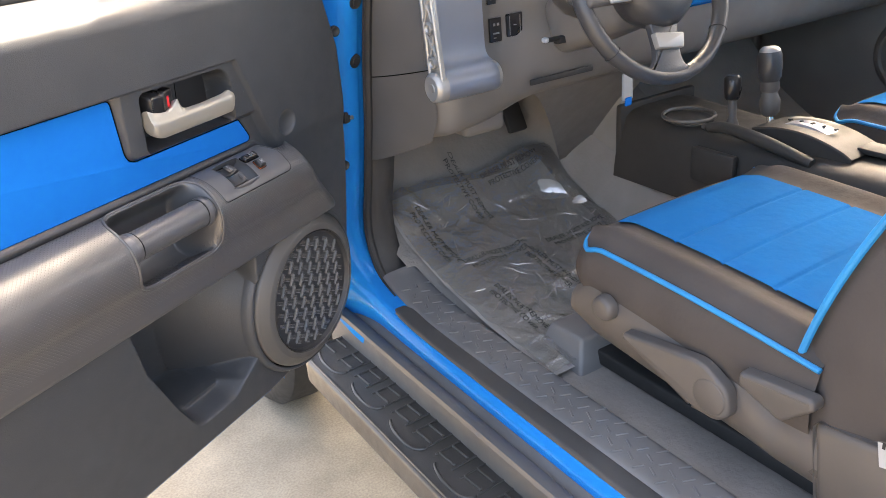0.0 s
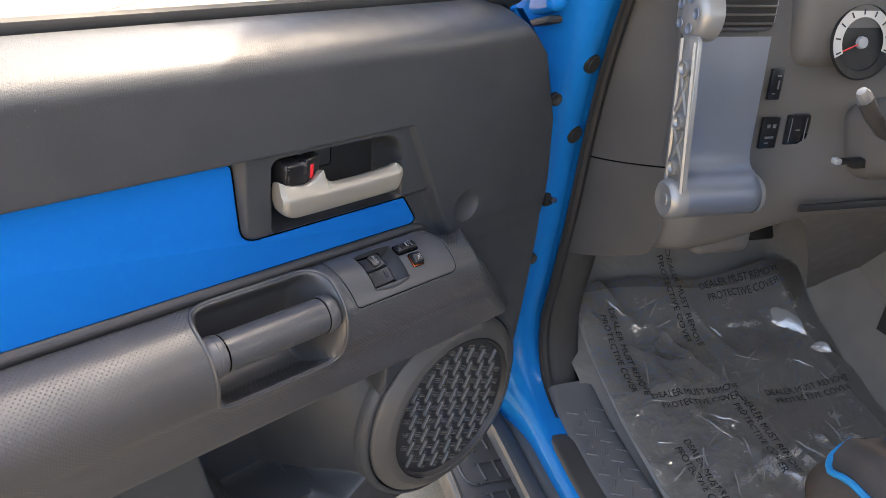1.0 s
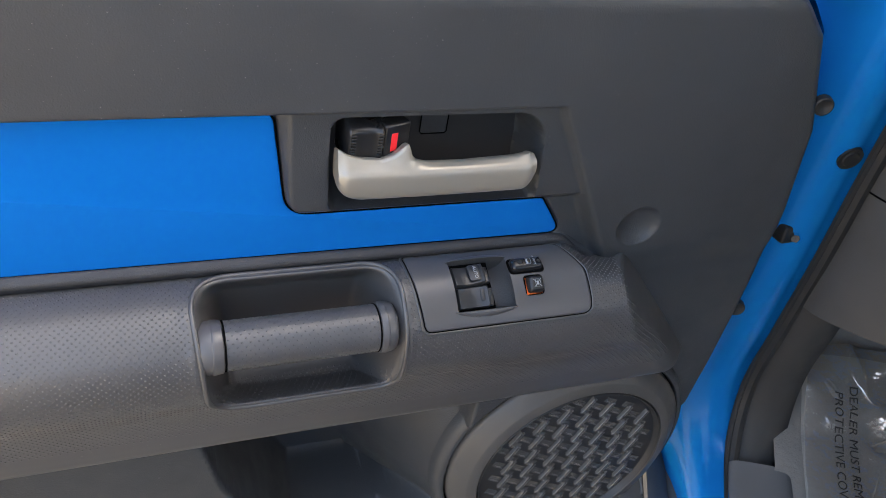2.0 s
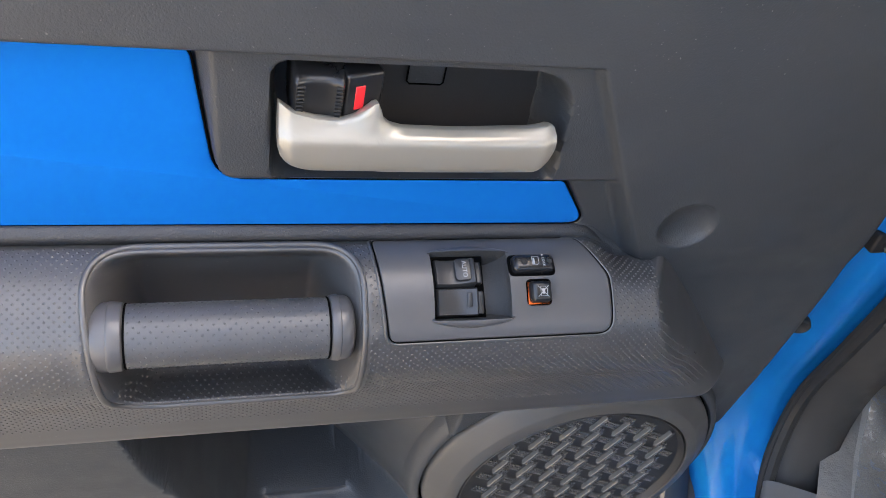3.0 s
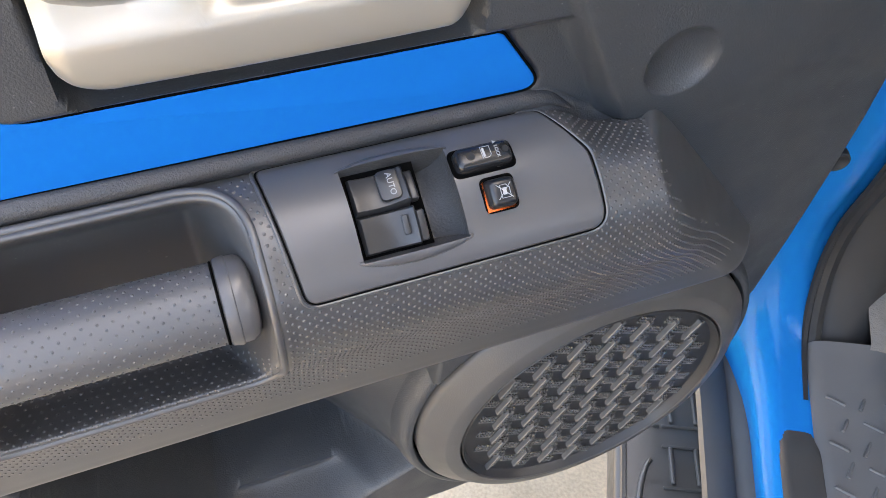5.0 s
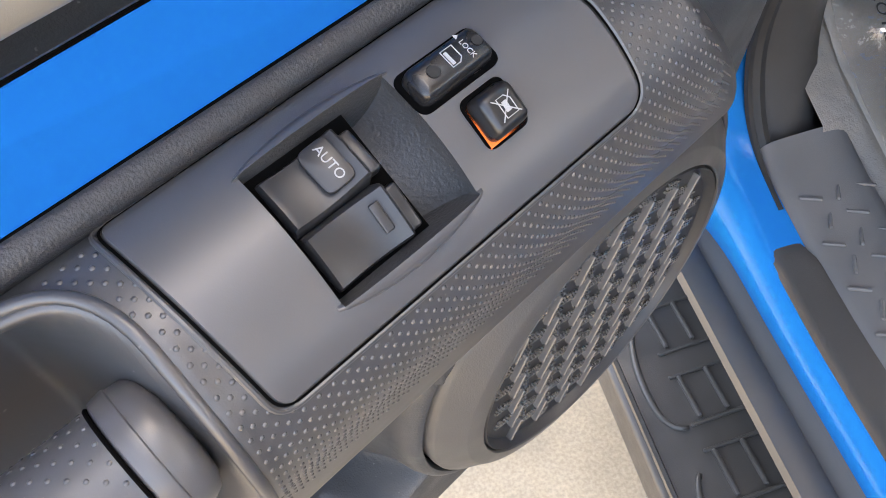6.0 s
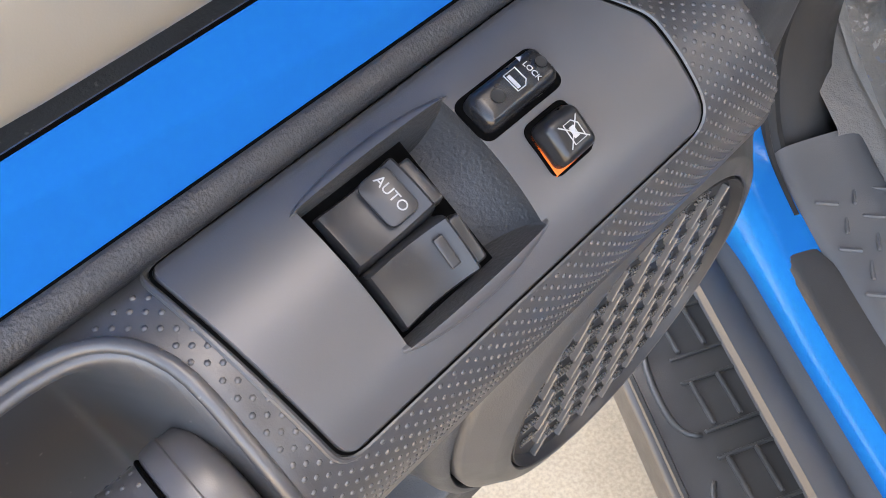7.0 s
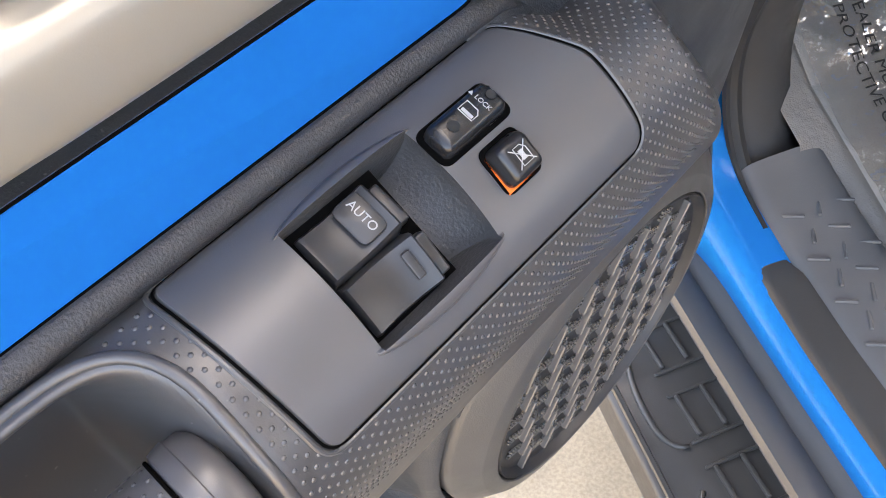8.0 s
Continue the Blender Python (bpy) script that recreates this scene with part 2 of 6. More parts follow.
def part(name, bm, mat, parent=None, label="", smooth=True, sharp=40):
    """Links a bmesh as one mesh object under a thing or a part."""
    me = bpy.data.meshes.new(name)
    bmesh.ops.recalc_face_normals(bm, faces=bm.faces)
    bm.to_mesh(me)
    bm.free()
    me.materials.append(mat)
    if smooth:
        me.polygons.foreach_set("use_smooth", [True] * len(me.polygons))
        me.set_sharp_from_angle(angle=radians(sharp))
    ob = new(name, me)
    if parent is not None:
        ob.parent = parent
    if label:
        ob["label"] = label
    return ob


def thing(name, label, category, m=Matrix.Identity(4), kind="", group=""):
    ob = new(name)
    ob.empty_display_size = 0.05
    ob.matrix_basis = m
    return tagged(ob, label, category, group, kind)


def rounded_box(size, at=(0, 0, 0), r=0.003, seg=3, turn=None, bm=None, taper=None):
    """A box with rounded edges; taper scales the top in x and y."""
    own = bmesh.new()
    bmesh.ops.create_cube(own, size=1.0)
    for v in own.verts:
        k = taper if (taper and v.co.z > 0) else (1, 1)
        v.co = Vector((v.co.x * size[0] * k[0], v.co.y * size[1] * k[1], v.co.z * size[2]))
    if r > 0:
        bmesh.ops.bevel(own, geom=own.edges[:], offset=r, segments=seg, profile=0.5, affect="EDGES")
    m = Matrix.Translation(at) @ (turn.to_4x4() if turn is not None else Matrix.Identity(4))
    bmesh.ops.transform(own, matrix=m, verts=own.verts)
    if bm is None:
        return own
    me = bpy.data.meshes.new("tmp")
    own.to_mesh(me)
    own.free()
    bm.from_mesh(me)
    bpy.data.meshes.remove(me)
    return bm


def grid_faces(nu, nv, close_u=False, close_v=False):
    f = []
    for i in range(nu if close_u else nu - 1):
        for j in range(nv if close_v else nv - 1):
            a, b = i * nv + j, ((i + 1) % nu) * nv + j
            c, d = ((i + 1) % nu) * nv + (j + 1) % nv, i * nv + (j + 1) % nv
            f.append((a, b, c, d))
    return f


def tube(path, radius, seg=10, closed=False, caps=True, bm=None, squash=(1, 1)):
    """A round bar along points; radius may be a number or one per point."""
    own = bm or bmesh.new()
    pts = [Vector(p) for p in path]
    n = len(pts)
    rings, ref = [], None
    for i, p in enumerate(pts):
        a = pts[(i - 1) % n] if (closed or i) else p
        b = pts[(i + 1) % n] if (closed or i < n - 1) else p
        d = (b - a).normalized()
        if ref is None:
            ref = Vector((0, 0, 1)) if abs(d.z) < 0.9 else Vector((1, 0, 0))
        side = d.cross(ref).normalized()
        ref = side.cross(d).normalized()
        r = radius[i] if isinstance(radius, (list, tuple, np.ndarray)) else radius
        rings.append([own.verts.new(p + (side * math.cos(2 * math.pi * k / seg) * squash[0] + ref * math.sin(2 * math.pi * k / seg) * squash[1]) * r) for k in range(seg)])
    for i in range(n if closed else n - 1):
        u, v = rings[i], rings[(i + 1) % n]
        for k in range(seg):
            own.faces.new((u[k], u[(k + 1) % seg], v[(k + 1) % seg], v[k]))
    if caps and not closed:
        own.faces.new(rings[0][::-1])
        own.faces.new(rings[-1])
    return own


def lathe(profile, seg=32, m=Matrix.Identity(4), bm=None):
    """Turns (radius, height) pairs about z."""
    own = bm or bmesh.new()
    rings = []
    for r, h in profile:
        if r < 1e-6:
            rings.append([own.verts.new(m @ Vector((0, 0, h)))])
        else:
            rings.append([own.verts.new(m @ Vector((r * math.cos(2 * math.pi * k / seg), r * math.sin(2 * math.pi * k / seg), h))) for k in range(seg)])
    for u, v in zip(rings, rings[1:]):
        for k in range(seg):
            a = [u[k % len(u)], u[(k + 1) % len(u)], v[(k + 1) % len(v)], v[k % len(v)]]
            a = [q for i, q in enumerate(a) if q not in a[:i]]
            if len(a) > 2:
                own.faces.new(a)
    return own


def outline_slab(points, depth, at=Matrix.Identity(4), r=0.0, seg=2, bm=None):
    """A flat slab from an outline in x, y, thick along z (0 to depth), its upper edge rounded."""
    own = bmesh.new()
    face = own.faces.new([own.verts.new((x, y, 0)) for x, y in points])
    top = bmesh.ops.extrude_face_region(own, geom=[face])
    moved = [g for g in top["geom"] if isinstance(g, bmesh.types.BMVert)]
    for v in moved:
        v.co.z = depth
    if r > 0:
        ring = [e for e in own.edges if all(v in moved for v in e.verts)]
        bmesh.ops.bevel(own, geom=ring, offset=r, segments=seg, profile=0.5, affect="EDGES")
    bmesh.ops.transform(own, matrix=at, verts=own.verts)
    bmesh.ops.recalc_face_normals(own, faces=own.faces)
    if bm is None:
        return own
    me = bpy.data.meshes.new("tmp")
    own.to_mesh(me)
    own.free()
    bm.from_mesh(me)
    bpy.data.meshes.remove(me)
    return bm


def round_outline(corners, radius, n=6):
    """An outline with each corner rounded; radius: one number or one per corner."""
    out, m = [], len(corners)
    for i, c in enumerate(corners):
        r = radius[i] if isinstance(radius, (list, tuple)) else radius
        a, b, c0 = np.array(corners[i - 1], float), np.array(corners[(i + 1) % m], float), np.array(c, float)
        d0, d1 = (a - c0) / np.linalg.norm(a - c0), (b - c0) / np.linalg.norm(b - c0)
        half = math.acos(np.clip(d0 @ d1, -1, 1)) / 2
        cut = min(r / math.tan(half), 0.49 * np.linalg.norm(a - c0), 0.49 * np.linalg.norm(b - c0))
        p0, p1 = c0 + d0 * cut, c0 + d1 * cut
        for k in range(n + 1):
            t = k / n
            out.append(tuple((1 - t) ** 2 * p0 + 2 * t * (1 - t) * c0 + t * t * p1))
    return out


def inside(poly, x, y):
    """Signed distance of many points to an outline, below zero within."""
    p = np.array(poly, float)
    q = np.roll(p, -1, axis=0)
    x, y = np.asarray(x, float), np.asarray(y, float)
    shape = x.shape
    x, y = x.ravel(), y.ravel()
    best, odd = np.full(x.shape, 1e9), np.zeros(x.shape, bool)
    for (ax, ay), (bx, by) in zip(p, q):
        ex, ey = bx - ax, by - ay
        k = np.clip(((x - ax) * ex + (y - ay) * ey) / max(ex * ex + ey * ey, 1e-12), 0, 1)
        best = np.minimum(best, np.hypot(x - ax - ex * k, y - ay - ey * k))
        if ay != by:
            odd ^= ((ay <= y) != (by <= y)) & (x < ax + (y - ay) / ey * ex)
    return np.where(odd, -best, best).reshape(shape)


def smooth(a, b, x):
    k = np.clip((np.asarray(x, float) - a) / (b - a), 0, 1)
    return k * k * (3 - 2 * k)


# ---- the ground ----
def build_ground():
    n = 60
    verts, faces = [], []
    for i in range(n + 1):
        for j in range(n + 1):
            x, y = [(abs(k / n * 2 - 1) ** 3) * (1 if k / n > 0.5 else -1) * 400 for k in (i, j)]
            z = 0.004 * noise.noise((x * 0.7, y * 0.7, 0)) if abs(x) + abs(y) < 20 else 0.0
            verts.append((x, y, z))
    ob = mesh_object("ground", verts, grid_faces(n + 1, n + 1), CONCRETE)
    path = spline([(-2.90, 5.40), (-2.45, 6.10), (-2.17, 6.79), (-1.99, 7.29), (-1.88, 7.94), (-1.70, 8.60), (-1.33, 9.41), (-0.90, 10.6)], 90)
    rng = random.Random(3)
    cv = []
    for x, y in path:
        o, w = rng.uniform(-0.045, 0.045), rng.uniform(0.012, 0.030)
        cv += [(x + o - w, y + o * 0.5, 0.0075), (x + o + w, y + o * 0.5, 0.0075)]
    mesh_object("ground_crack", cv, grid_faces(len(path), 2), CRACK, ob, label="dark weathered crack")
    tagged(ob, "pale weathered concrete lot with fine cracks and specks", "ground", kind="structure")


build_ground()

# ---- the open front door ----
# Its own axes: x along the door towards its rear edge, y out of the inner face, z up.
DOOR = pose(-0.3519, 0.0195, 0.0396, -5.21, -0.91, 210.0)
door = thing("car_door", "open blue car door with dark grey inner trim and blue insert", "car door", DOOR)

# Section of the armrest, y against z, from the bead under the blue insert down to its underside.
ARM_SECTION = [(0.0035, 1.0960), (0.0100, 1.0985), (0.0220, 1.0975), (0.0380, 1.0925), (0.0525, 1.0830), (0.0635, 1.0705), (0.0690, 1.0540), (0.0695, 1.0370), (0.0655, 1.0190), (0.0580, 1.0020), (0.0530, 0.9800), (0.0505, 0.9580), (0.0490, 0.9480), (0.0440, 0.9435), (0.0280, 0.9415), (0.0, 0.9405)]
FRONT_EDGE = [(0.645, -0.03), (0.66, -0.085), (0.70, -0.155), (0.76, -0.222), (0.835, -0.256), (0.9, -0.260), (1.03, -0.260), (1.12, -0.255), (1.21, -0.241), (1.30, -0.203), (1.356, -0.145), (1.37, -0.128)]
REAR = 0.86
SPK_X, SPK_Z, SPK_Y, SPK_LEAN = -0.0716, 0.812, 0.049, -0.03
POCKET = round_outline([(0.330, 0.985), (0.300, 0.862), (0.250, 0.765), (0.210, 0.700), (0.125, 0.702), (0.060, 0.750), (0.058, 0.985)], [0.006, 0.12, 0.10, 0.04, 0.04, 0.02, 0.01])
BEZEL = round_outline([(0.258, 1.30), (0.252, 1.147), (0.0, 1.147), (-0.06, 1.147), (-0.06, 1.30)], [0.002, 0.020, 0.002, 0.002, 0.002])
CUP = round_outline([(0.218, 1.234), (0.215, 1.152), (0.0405, 1.152), (0.0465, 1.234)], [0.012, 0.012, 0.006, 0.034], 8)
INSERT = round_outline([(REAR - 0.03, 1.236), (0.2585, 1.2365), (0.2465, 1.147), (0.026, 1.147), (-0.0020, 1.1070), (REAR - 0.03, 1.1110)], [0.004, 0.010, 0.022, 0.007, 0.0085, 0.004], 8)


def trim_height(x, z):
    """How far the moulded inner trim stands out (y) over its x, z plane."""
    y = np.zeros_like(x)
    face = 0.016 * smooth(0.007, -0.007, x - 0.003 - 0.52 * (z - 1.17))
    pad = 0.016 * smooth(1.238, 1.243, z)
    y = np.maximum(pad, face * smooth(1.06, 1.10, z) + 0.012 * smooth(-0.02, -0.06, x) * (1 - smooth(1.06, 1.10, z)))
    bez = 0.009 * smooth(0.0015, -0.009, inside(BEZEL, x, z))
    y = np.maximum(y, bez)
    top = np.clip((z - 1.318) / 0.0385, 0, 1)
    y = y - 0.072 * (1 - np.sqrt(np.clip(1 - top**2.6, 0, 1)))
    cup = smooth(0.0015, -0.0045, inside(CUP, x, z))
    y = y * (1 - cup) + cup * -0.038
    dx, dz = (x + 0.072) / 0.022, (z - 1.118) / 0.021
    y = y - 0.009 * np.clip(1 - dx * dx - dz * dz, 0, 1) ** 0.7
    ins = smooth(0.003, 0.0, inside(INSERT, x, z))
    y = y * (1 - ins) - 0.004 * ins
    fore = smooth(-0.09, -0.17, x)
    low = smooth(0, 1, (0.949 + 0.06 * fore - z) / (0.013 + 0.13 * fore))
    body = 0.034 - 0.012 * smooth(0.93, 0.66, z)
    body = body * smooth(-0.25, -0.10, x) + 0.010 * (1 - smooth(-0.25, -0.10, x))
    pk = smooth(0.002, -0.013, inside(POCKET, x, z))
    floor_y = -0.105 + 0.087 * smooth(0.7270, 0.7205, z) * smooth(0.240, 0.230, x) * smooth(0.076, 0.088, x)
    body = body * (1 - pk) + pk * floor_y
    # round speaker pod: a wide flange with a groove about it, its wall hollowed towards the pocket
    rad = np.hypot(x - SPK_X, z - SPK_Z)
    face = SPK_Y + SPK_LEAN * (z - SPK_Z)
    pod = face - 0.027 - 0.125 * np.clip((rad - 0.1510) / 0.080, 0, 1) ** 0.8
    body = np.where(rad < 0.1480, face - 0.050, np.where(rad < 0.231, np.maximum(body, pod), body))
    y = y * (1 - low) + body * low
    crest = 1.1015 - 0.003 * smooth(0.004, -0.012, x) - 0.0175 * smooth(-0.002, -0.036, x)
    y = np.where((z < crest) & (z > 0.949) & (x > -0.058), -0.012, y)
    return y


LOW_EDGE = [(-0.27, 0.800), (-0.225, 0.735), (-0.18, 0.690), (-0.13, 0.668), (-0.071, 0.658), (-0.02, 0.650), (0.03, 0.645)]


def build_trim():
    zs = np.unique(np.r_[np.linspace(0.645, 0.76, 70), np.linspace(0.76, 0.975, 115), np.linspace(0.975, 1.085, 30), np.linspace(1.085, 1.255, 122), np.linspace(1.255, 1.3565, 60)])
    fixed = np.r_[np.linspace(-0.12, 0.285, 240), np.linspace(0.29, 0.36, 30), np.linspace(0.37, REAR, 40)]
    front = np.array([min(curve_at(FRONT_EDGE, max(z, 0.76)), -0.14) for z in zs])
    lead = 50
    X = np.concatenate([front[None, :] + (-0.12 - front)[None, :] * (np.arange(lead) / lead)[:, None], np.repeat(fixed[:, None], len(zs), 1)], 0)
    Z = np.repeat(zs[None, :], len(X), 0)
    low = np.interp(X, [q[0] for q in LOW_EDGE], [q[1] for q in LOW_EDGE])
    Z = np.where(Z < 0.83, low + (0.83 - low) * (Z - 0.645) / (0.83 - 0.645), Z)
    Y = trim_height(X, Z)
    edge = np.clip((X - front[None, :]) / 0.022, 0, 1)
    Y = Y - 0.035 * (1 - edge) ** 2.5
    foot = np.clip((Z - low) / 0.018, 0, 1)
    Y = Y - 0.03 * (1 - foot) ** 2.5
    verts = np.stack([X, Y, Z], -1).reshape(-1, 3)
    faces = [f[::-1] for f in grid_faces(len(X), len(zs))]
    ob = mesh_object("trim_panel", verts, faces, TRIM, door, label="dark grey grained plastic inner trim")
    ob.data.set_sharp_from_angle(angle=radians(70))
    return ob


build_trim()


def arm_point(x, s, lift=0.0):
    """A place on the armrest's skin: x along the door, s metres down its section; lift stands off it."""
    k = s / ARM_LEN * (len(ARM_PTS) - 1)
    i = int(min(max(k, 0), len(ARM_PTS) - 2))
    p, q = ARM_PTS[i], ARM_PTS[i + 1]
    w = mix(p[0], q[0], k - i)
    z = mix(p[1], q[1], k - i)
    t = np.array([q[0] - p[0], q[1] - p[1]])
    t /= np.linalg.norm(t)
    nrm = np.array([-t[1], t[0]])
    return x, w + nrm[0] * lift, z + nrm[1] * lift


ARM_PTS = spline(ARM_SECTION, 170)
ARM_S = np.r_[0, np.cumsum(np.linalg.norm(np.diff(ARM_PTS, axis=0), axis=1))]
ARM_LEN = ARM_S[-1]
# the pull recess, x against metres down the section
RECESS = round_outline([(0.325, 0.005), (0.312, 0.1435), (0.1575, 0.1435), (0.1580, 0.005)], [0.036, 0.034, 0.022, 0.034], 10)

PANEL = round_outline([(0.1505, 0.0025), (0.1425, 0.0745), (-0.0125, 0.0745), (-0.0115, 0.035), (0.0065, 0.0025)], [0.006, 0.008, 0.010, 0.016, 0.012], 6)


PANEL_RIM = round_outline([(0.1520, 0.0012), (0.1440, 0.0761), (-0.0141, 0.0761), (-0.0131, 0.0348), (0.0063, 0.0012)], [0.006, 0.009, 0.011, 0.016, 0.012], 6)


def dense(points, gap=0.002):
    """A closed outline with extra points on its long sides."""
    out = []
    for (ax, ay), (bx, by) in zip(points, points[1:] + points[:1]):
        n = max(1, int(math.hypot(bx - ax, by - ay) / gap))
        out += [(mix(ax, bx, k / n), mix(ay, by, k / n)) for k in range(n)]
    return out


def build_armrest():
    xs = np.unique(np.r_[np.linspace(-0.19, -0.05, 60), np.linspace(-0.05, 0.165, 190), np.linspace(0.14, 0.34, 130), np.linspace(0.34, REAR, 60)])
    X = np.repeat(xs[:, None], len(ARM_PTS), 1)
    S = np.repeat(ARM_S[None, :], len(xs), 0)
    W = np.repeat(ARM_PTS[None, :, 0], len(xs), 0)
    Z = np.repeat(ARM_PTS[None, :, 1], len(xs), 0)
    # the front end dives into the door's face along a slanting ridge
    end = -0.085 - (1.09 - Z) * 1.05
    facet = 0.0157 + 1.674 * (X + 0.066) - 1.411 * (Z - 1.088)
    room = facet - W
    blunt = 0.0045 + 0.040 * smooth(1.078, 1.01, Z)
    soft = np.clip(0.5 + 0.5 * room / blunt, 0, 1)
    W = np.maximum(facet * (1 - soft) + W * soft - blunt * soft * (1 - soft), -0.02)
    cut = inside(RECESS, X, S)
    k = smooth(0.001, -0.028, cut)
    bowl = spline([(0.0080, 1.0970), (0.0010, 1.0910), (-0.0060, 1.0780), (-0.0100, 1.0480), (-0.0080, 1.0150), (0.0020, 0.9960), (0.0250, 0.9900), (0.0545, 0.9965)], 60)
    f = np.clip((S - 0.005) / 0.1385, 0, 1)
    W = W * (1 - k) + np.interp(f, np.linspace(0, 1, 60), bowl[:, 0]) * k
    Z = Z * (1 - k) + np.interp(f, np.linspace(0, 1, 60), bowl[:, 1]) * k
    lip = np.exp(-((cut - 0.004) / 0.003) ** 2) * 0.0008
    W = W + lip
    under = smooth(-0.0015, -0.0040, inside(PANEL, X, S))
    Z = Z - 0.018 * under
    W = W - 0.010 * under * smooth(0.05, 0.07, S)
    Z = Z - 0.0175 * smooth(0.0, -0.036, X) * (1 - smooth(0.0, 0.055, S))
    verts = np.stack([X, W, Z], -1).reshape(-1, 3)
    ob = mesh_object("armrest", verts, grid_faces(len(xs), len(ARM_PTS)), ARM, door, label="moulded armrest skin with raised dots")
    ob.data.set_sharp_from_angle(angle=radians(75))
    # raised dots on a diagonal lattice
    P = np.stack([X, W, Z], -1)
    keep_in = (inside(PANEL, X, S) > 0.0018) & (X - end > 0.012) & (W > 0.010) & (room > -0.005) & ((cut > 0.0028) | ((cut < -0.004) & (S > 0.112)))
    spots = []
    cell = 0.0038 * math.sqrt(0.5)
    for i in range(int(-0.175 / cell), int(0.66 / cell)):
        for j in range(1, int(0.176 / cell)):
            if (i + j) % 2:
                continue
            x, s = i * cell, 0.0015 + j * cell
            a, b = int(np.searchsorted(xs, x)), int(np.searchsorted(ARM_S, s))
            if 1 < a < len(xs) - 1 and 1 < b < len(ARM_S) - 1 and keep_in[a, b]:
                u, v = (x - xs[a - 1]) / (xs[a] - xs[a - 1]), (s - ARM_S[b - 1]) / (ARM_S[b] - ARM_S[b - 1])
                p = (P[a - 1, b - 1] * (1 - u) + P[a, b - 1] * u) * (1 - v) + (P[a - 1, b] * (1 - u) + P[a, b] * u) * v
                n = np.cross(P[a, b] - P[a, b - 1], P[a, b] - P[a - 1, b]) * -1
                spots.append((p, n / max(np.linalg.norm(n), 1e-12)))
    studs(spots, 0.00096, 0.00048, ARM, ob)
    lip_line = [arm_point(x, s, 0.0001) for x, s in dense(RECESS)]
    part("recess_lip", tube(lip_line, 0.0021, 10, closed=True), ARM, ob, "raised lip round the pull recess")


def studs(spots, radius, height, mat, parent):
    """One mesh of many tiny domes; each spot is a place and the way out of the skin."""
    verts, faces = [], []
    for p, n in spots:
        side = np.cross(n, (1.0, 0, 0)) if abs(n[0]) < 0.9 else np.cross(n, (0, 1.0, 0))
        side /= np.linalg.norm(side)
        up = np.cross(side, n)
        k = len(verts)
        for r, h in ((1.0, -0.0001), (0.72, height * 0.75)):
            verts += [p + (side * math.cos(q * math.pi / 3) + up * math.sin(q * math.pi / 3)) * radius * r + n * h for q in range(6)]
        verts.append(p + n * height)
        for q in range(6):
            w = (q + 1) % 6
            faces += [(k + w, k + q, k + 6 + q, k + 6 + w), (k + 6 + w, k + 6 + q, k + 12)]
    me = mesh_object("raised_dots", verts, faces, mat, parent)
    return tagged(me, "", "", "", "stuff")


build_armrest()


def build_fillet():
    """Closes the armrest's top back to the moulded face at its front end, along a curved ridge."""
    verts = []
    xs = np.linspace(0.016, -0.0715, 36)
    for x in xs:
        z = 1.0985 - 0.0175 * step(0.0, -0.036, x)
        for w, dz in ((0.0130, 0.0004), (0.0100, 0.0006), (0.0075, 0.0008), (0.0050, 0.0014), (0.0028, 0.0028), (0.0012, 0.0050), (0.0002, 0.0085), (-0.010, 0.0105)):
            verts.append((x, w, z + dz - 0.0008))
    mesh_object("armrest_fillet", verts, grid_faces(len(xs), 8), TRIM, door)


build_fillet()


def build_bead():
    """Leather-look bead between the blue insert and the armrest."""
    xs = np.r_[np.linspace(REAR, 0.02, 60), np.linspace(0.015, -0.066, 30)]
    sec = spline([(-0.006, 1.1055), (-0.0010, 1.1070), (0.0024, 1.1066), (0.0052, 1.1043), (0.0062, 1.1010), (0.0050, 1.0975), (0.0036, 1.0945)], 14)
    verts = []
    for x in xs:
        drop = 0.0185 * step(0.0, -0.036, x) + 0.0015 * step(0.01, 0.0, x)
        rise = 0.0035 * (x / 0.5 if x > 0 else 0) * 0.9
        thin = 1 - 0.75 * step(0.004, -0.03, x)
        for w, z in sec:
            w, z = 0.0020 + (w - 0.0020) * thin, 1.1010 + (z - 1.1010) * thin
            verts.append((x, w, z - drop + rise * (1 if w < 0.003 else 0.5)))
    mesh_object("bead", verts, [f[::-1] for f in grid_faces(len(xs), len(sec))], LEATHER, door, label="black leather-grain bead")


build_bead()


def build_insert():
    at = Matrix.Translation((0, -0.006, 0)) @ Matrix(((1, 0, 0, 0), (0, 0, 1, 0), (0, 1, 0, 0), (0, 0, 0, 1)))
    bm = outline_slab(INSERT[::-1], 0.007, at, r=0.0025, seg=3)
    ins = part("insert", bm, BLUE_SATIN, door, "glossy blue painted door insert", sharp=22)
    part("insert_joint", tube([(x, 0.0002, z) for x, z in INSERT], 0.0008, 6, closed=True), GAP, ins, "dark joint round the insert")


build_insert()


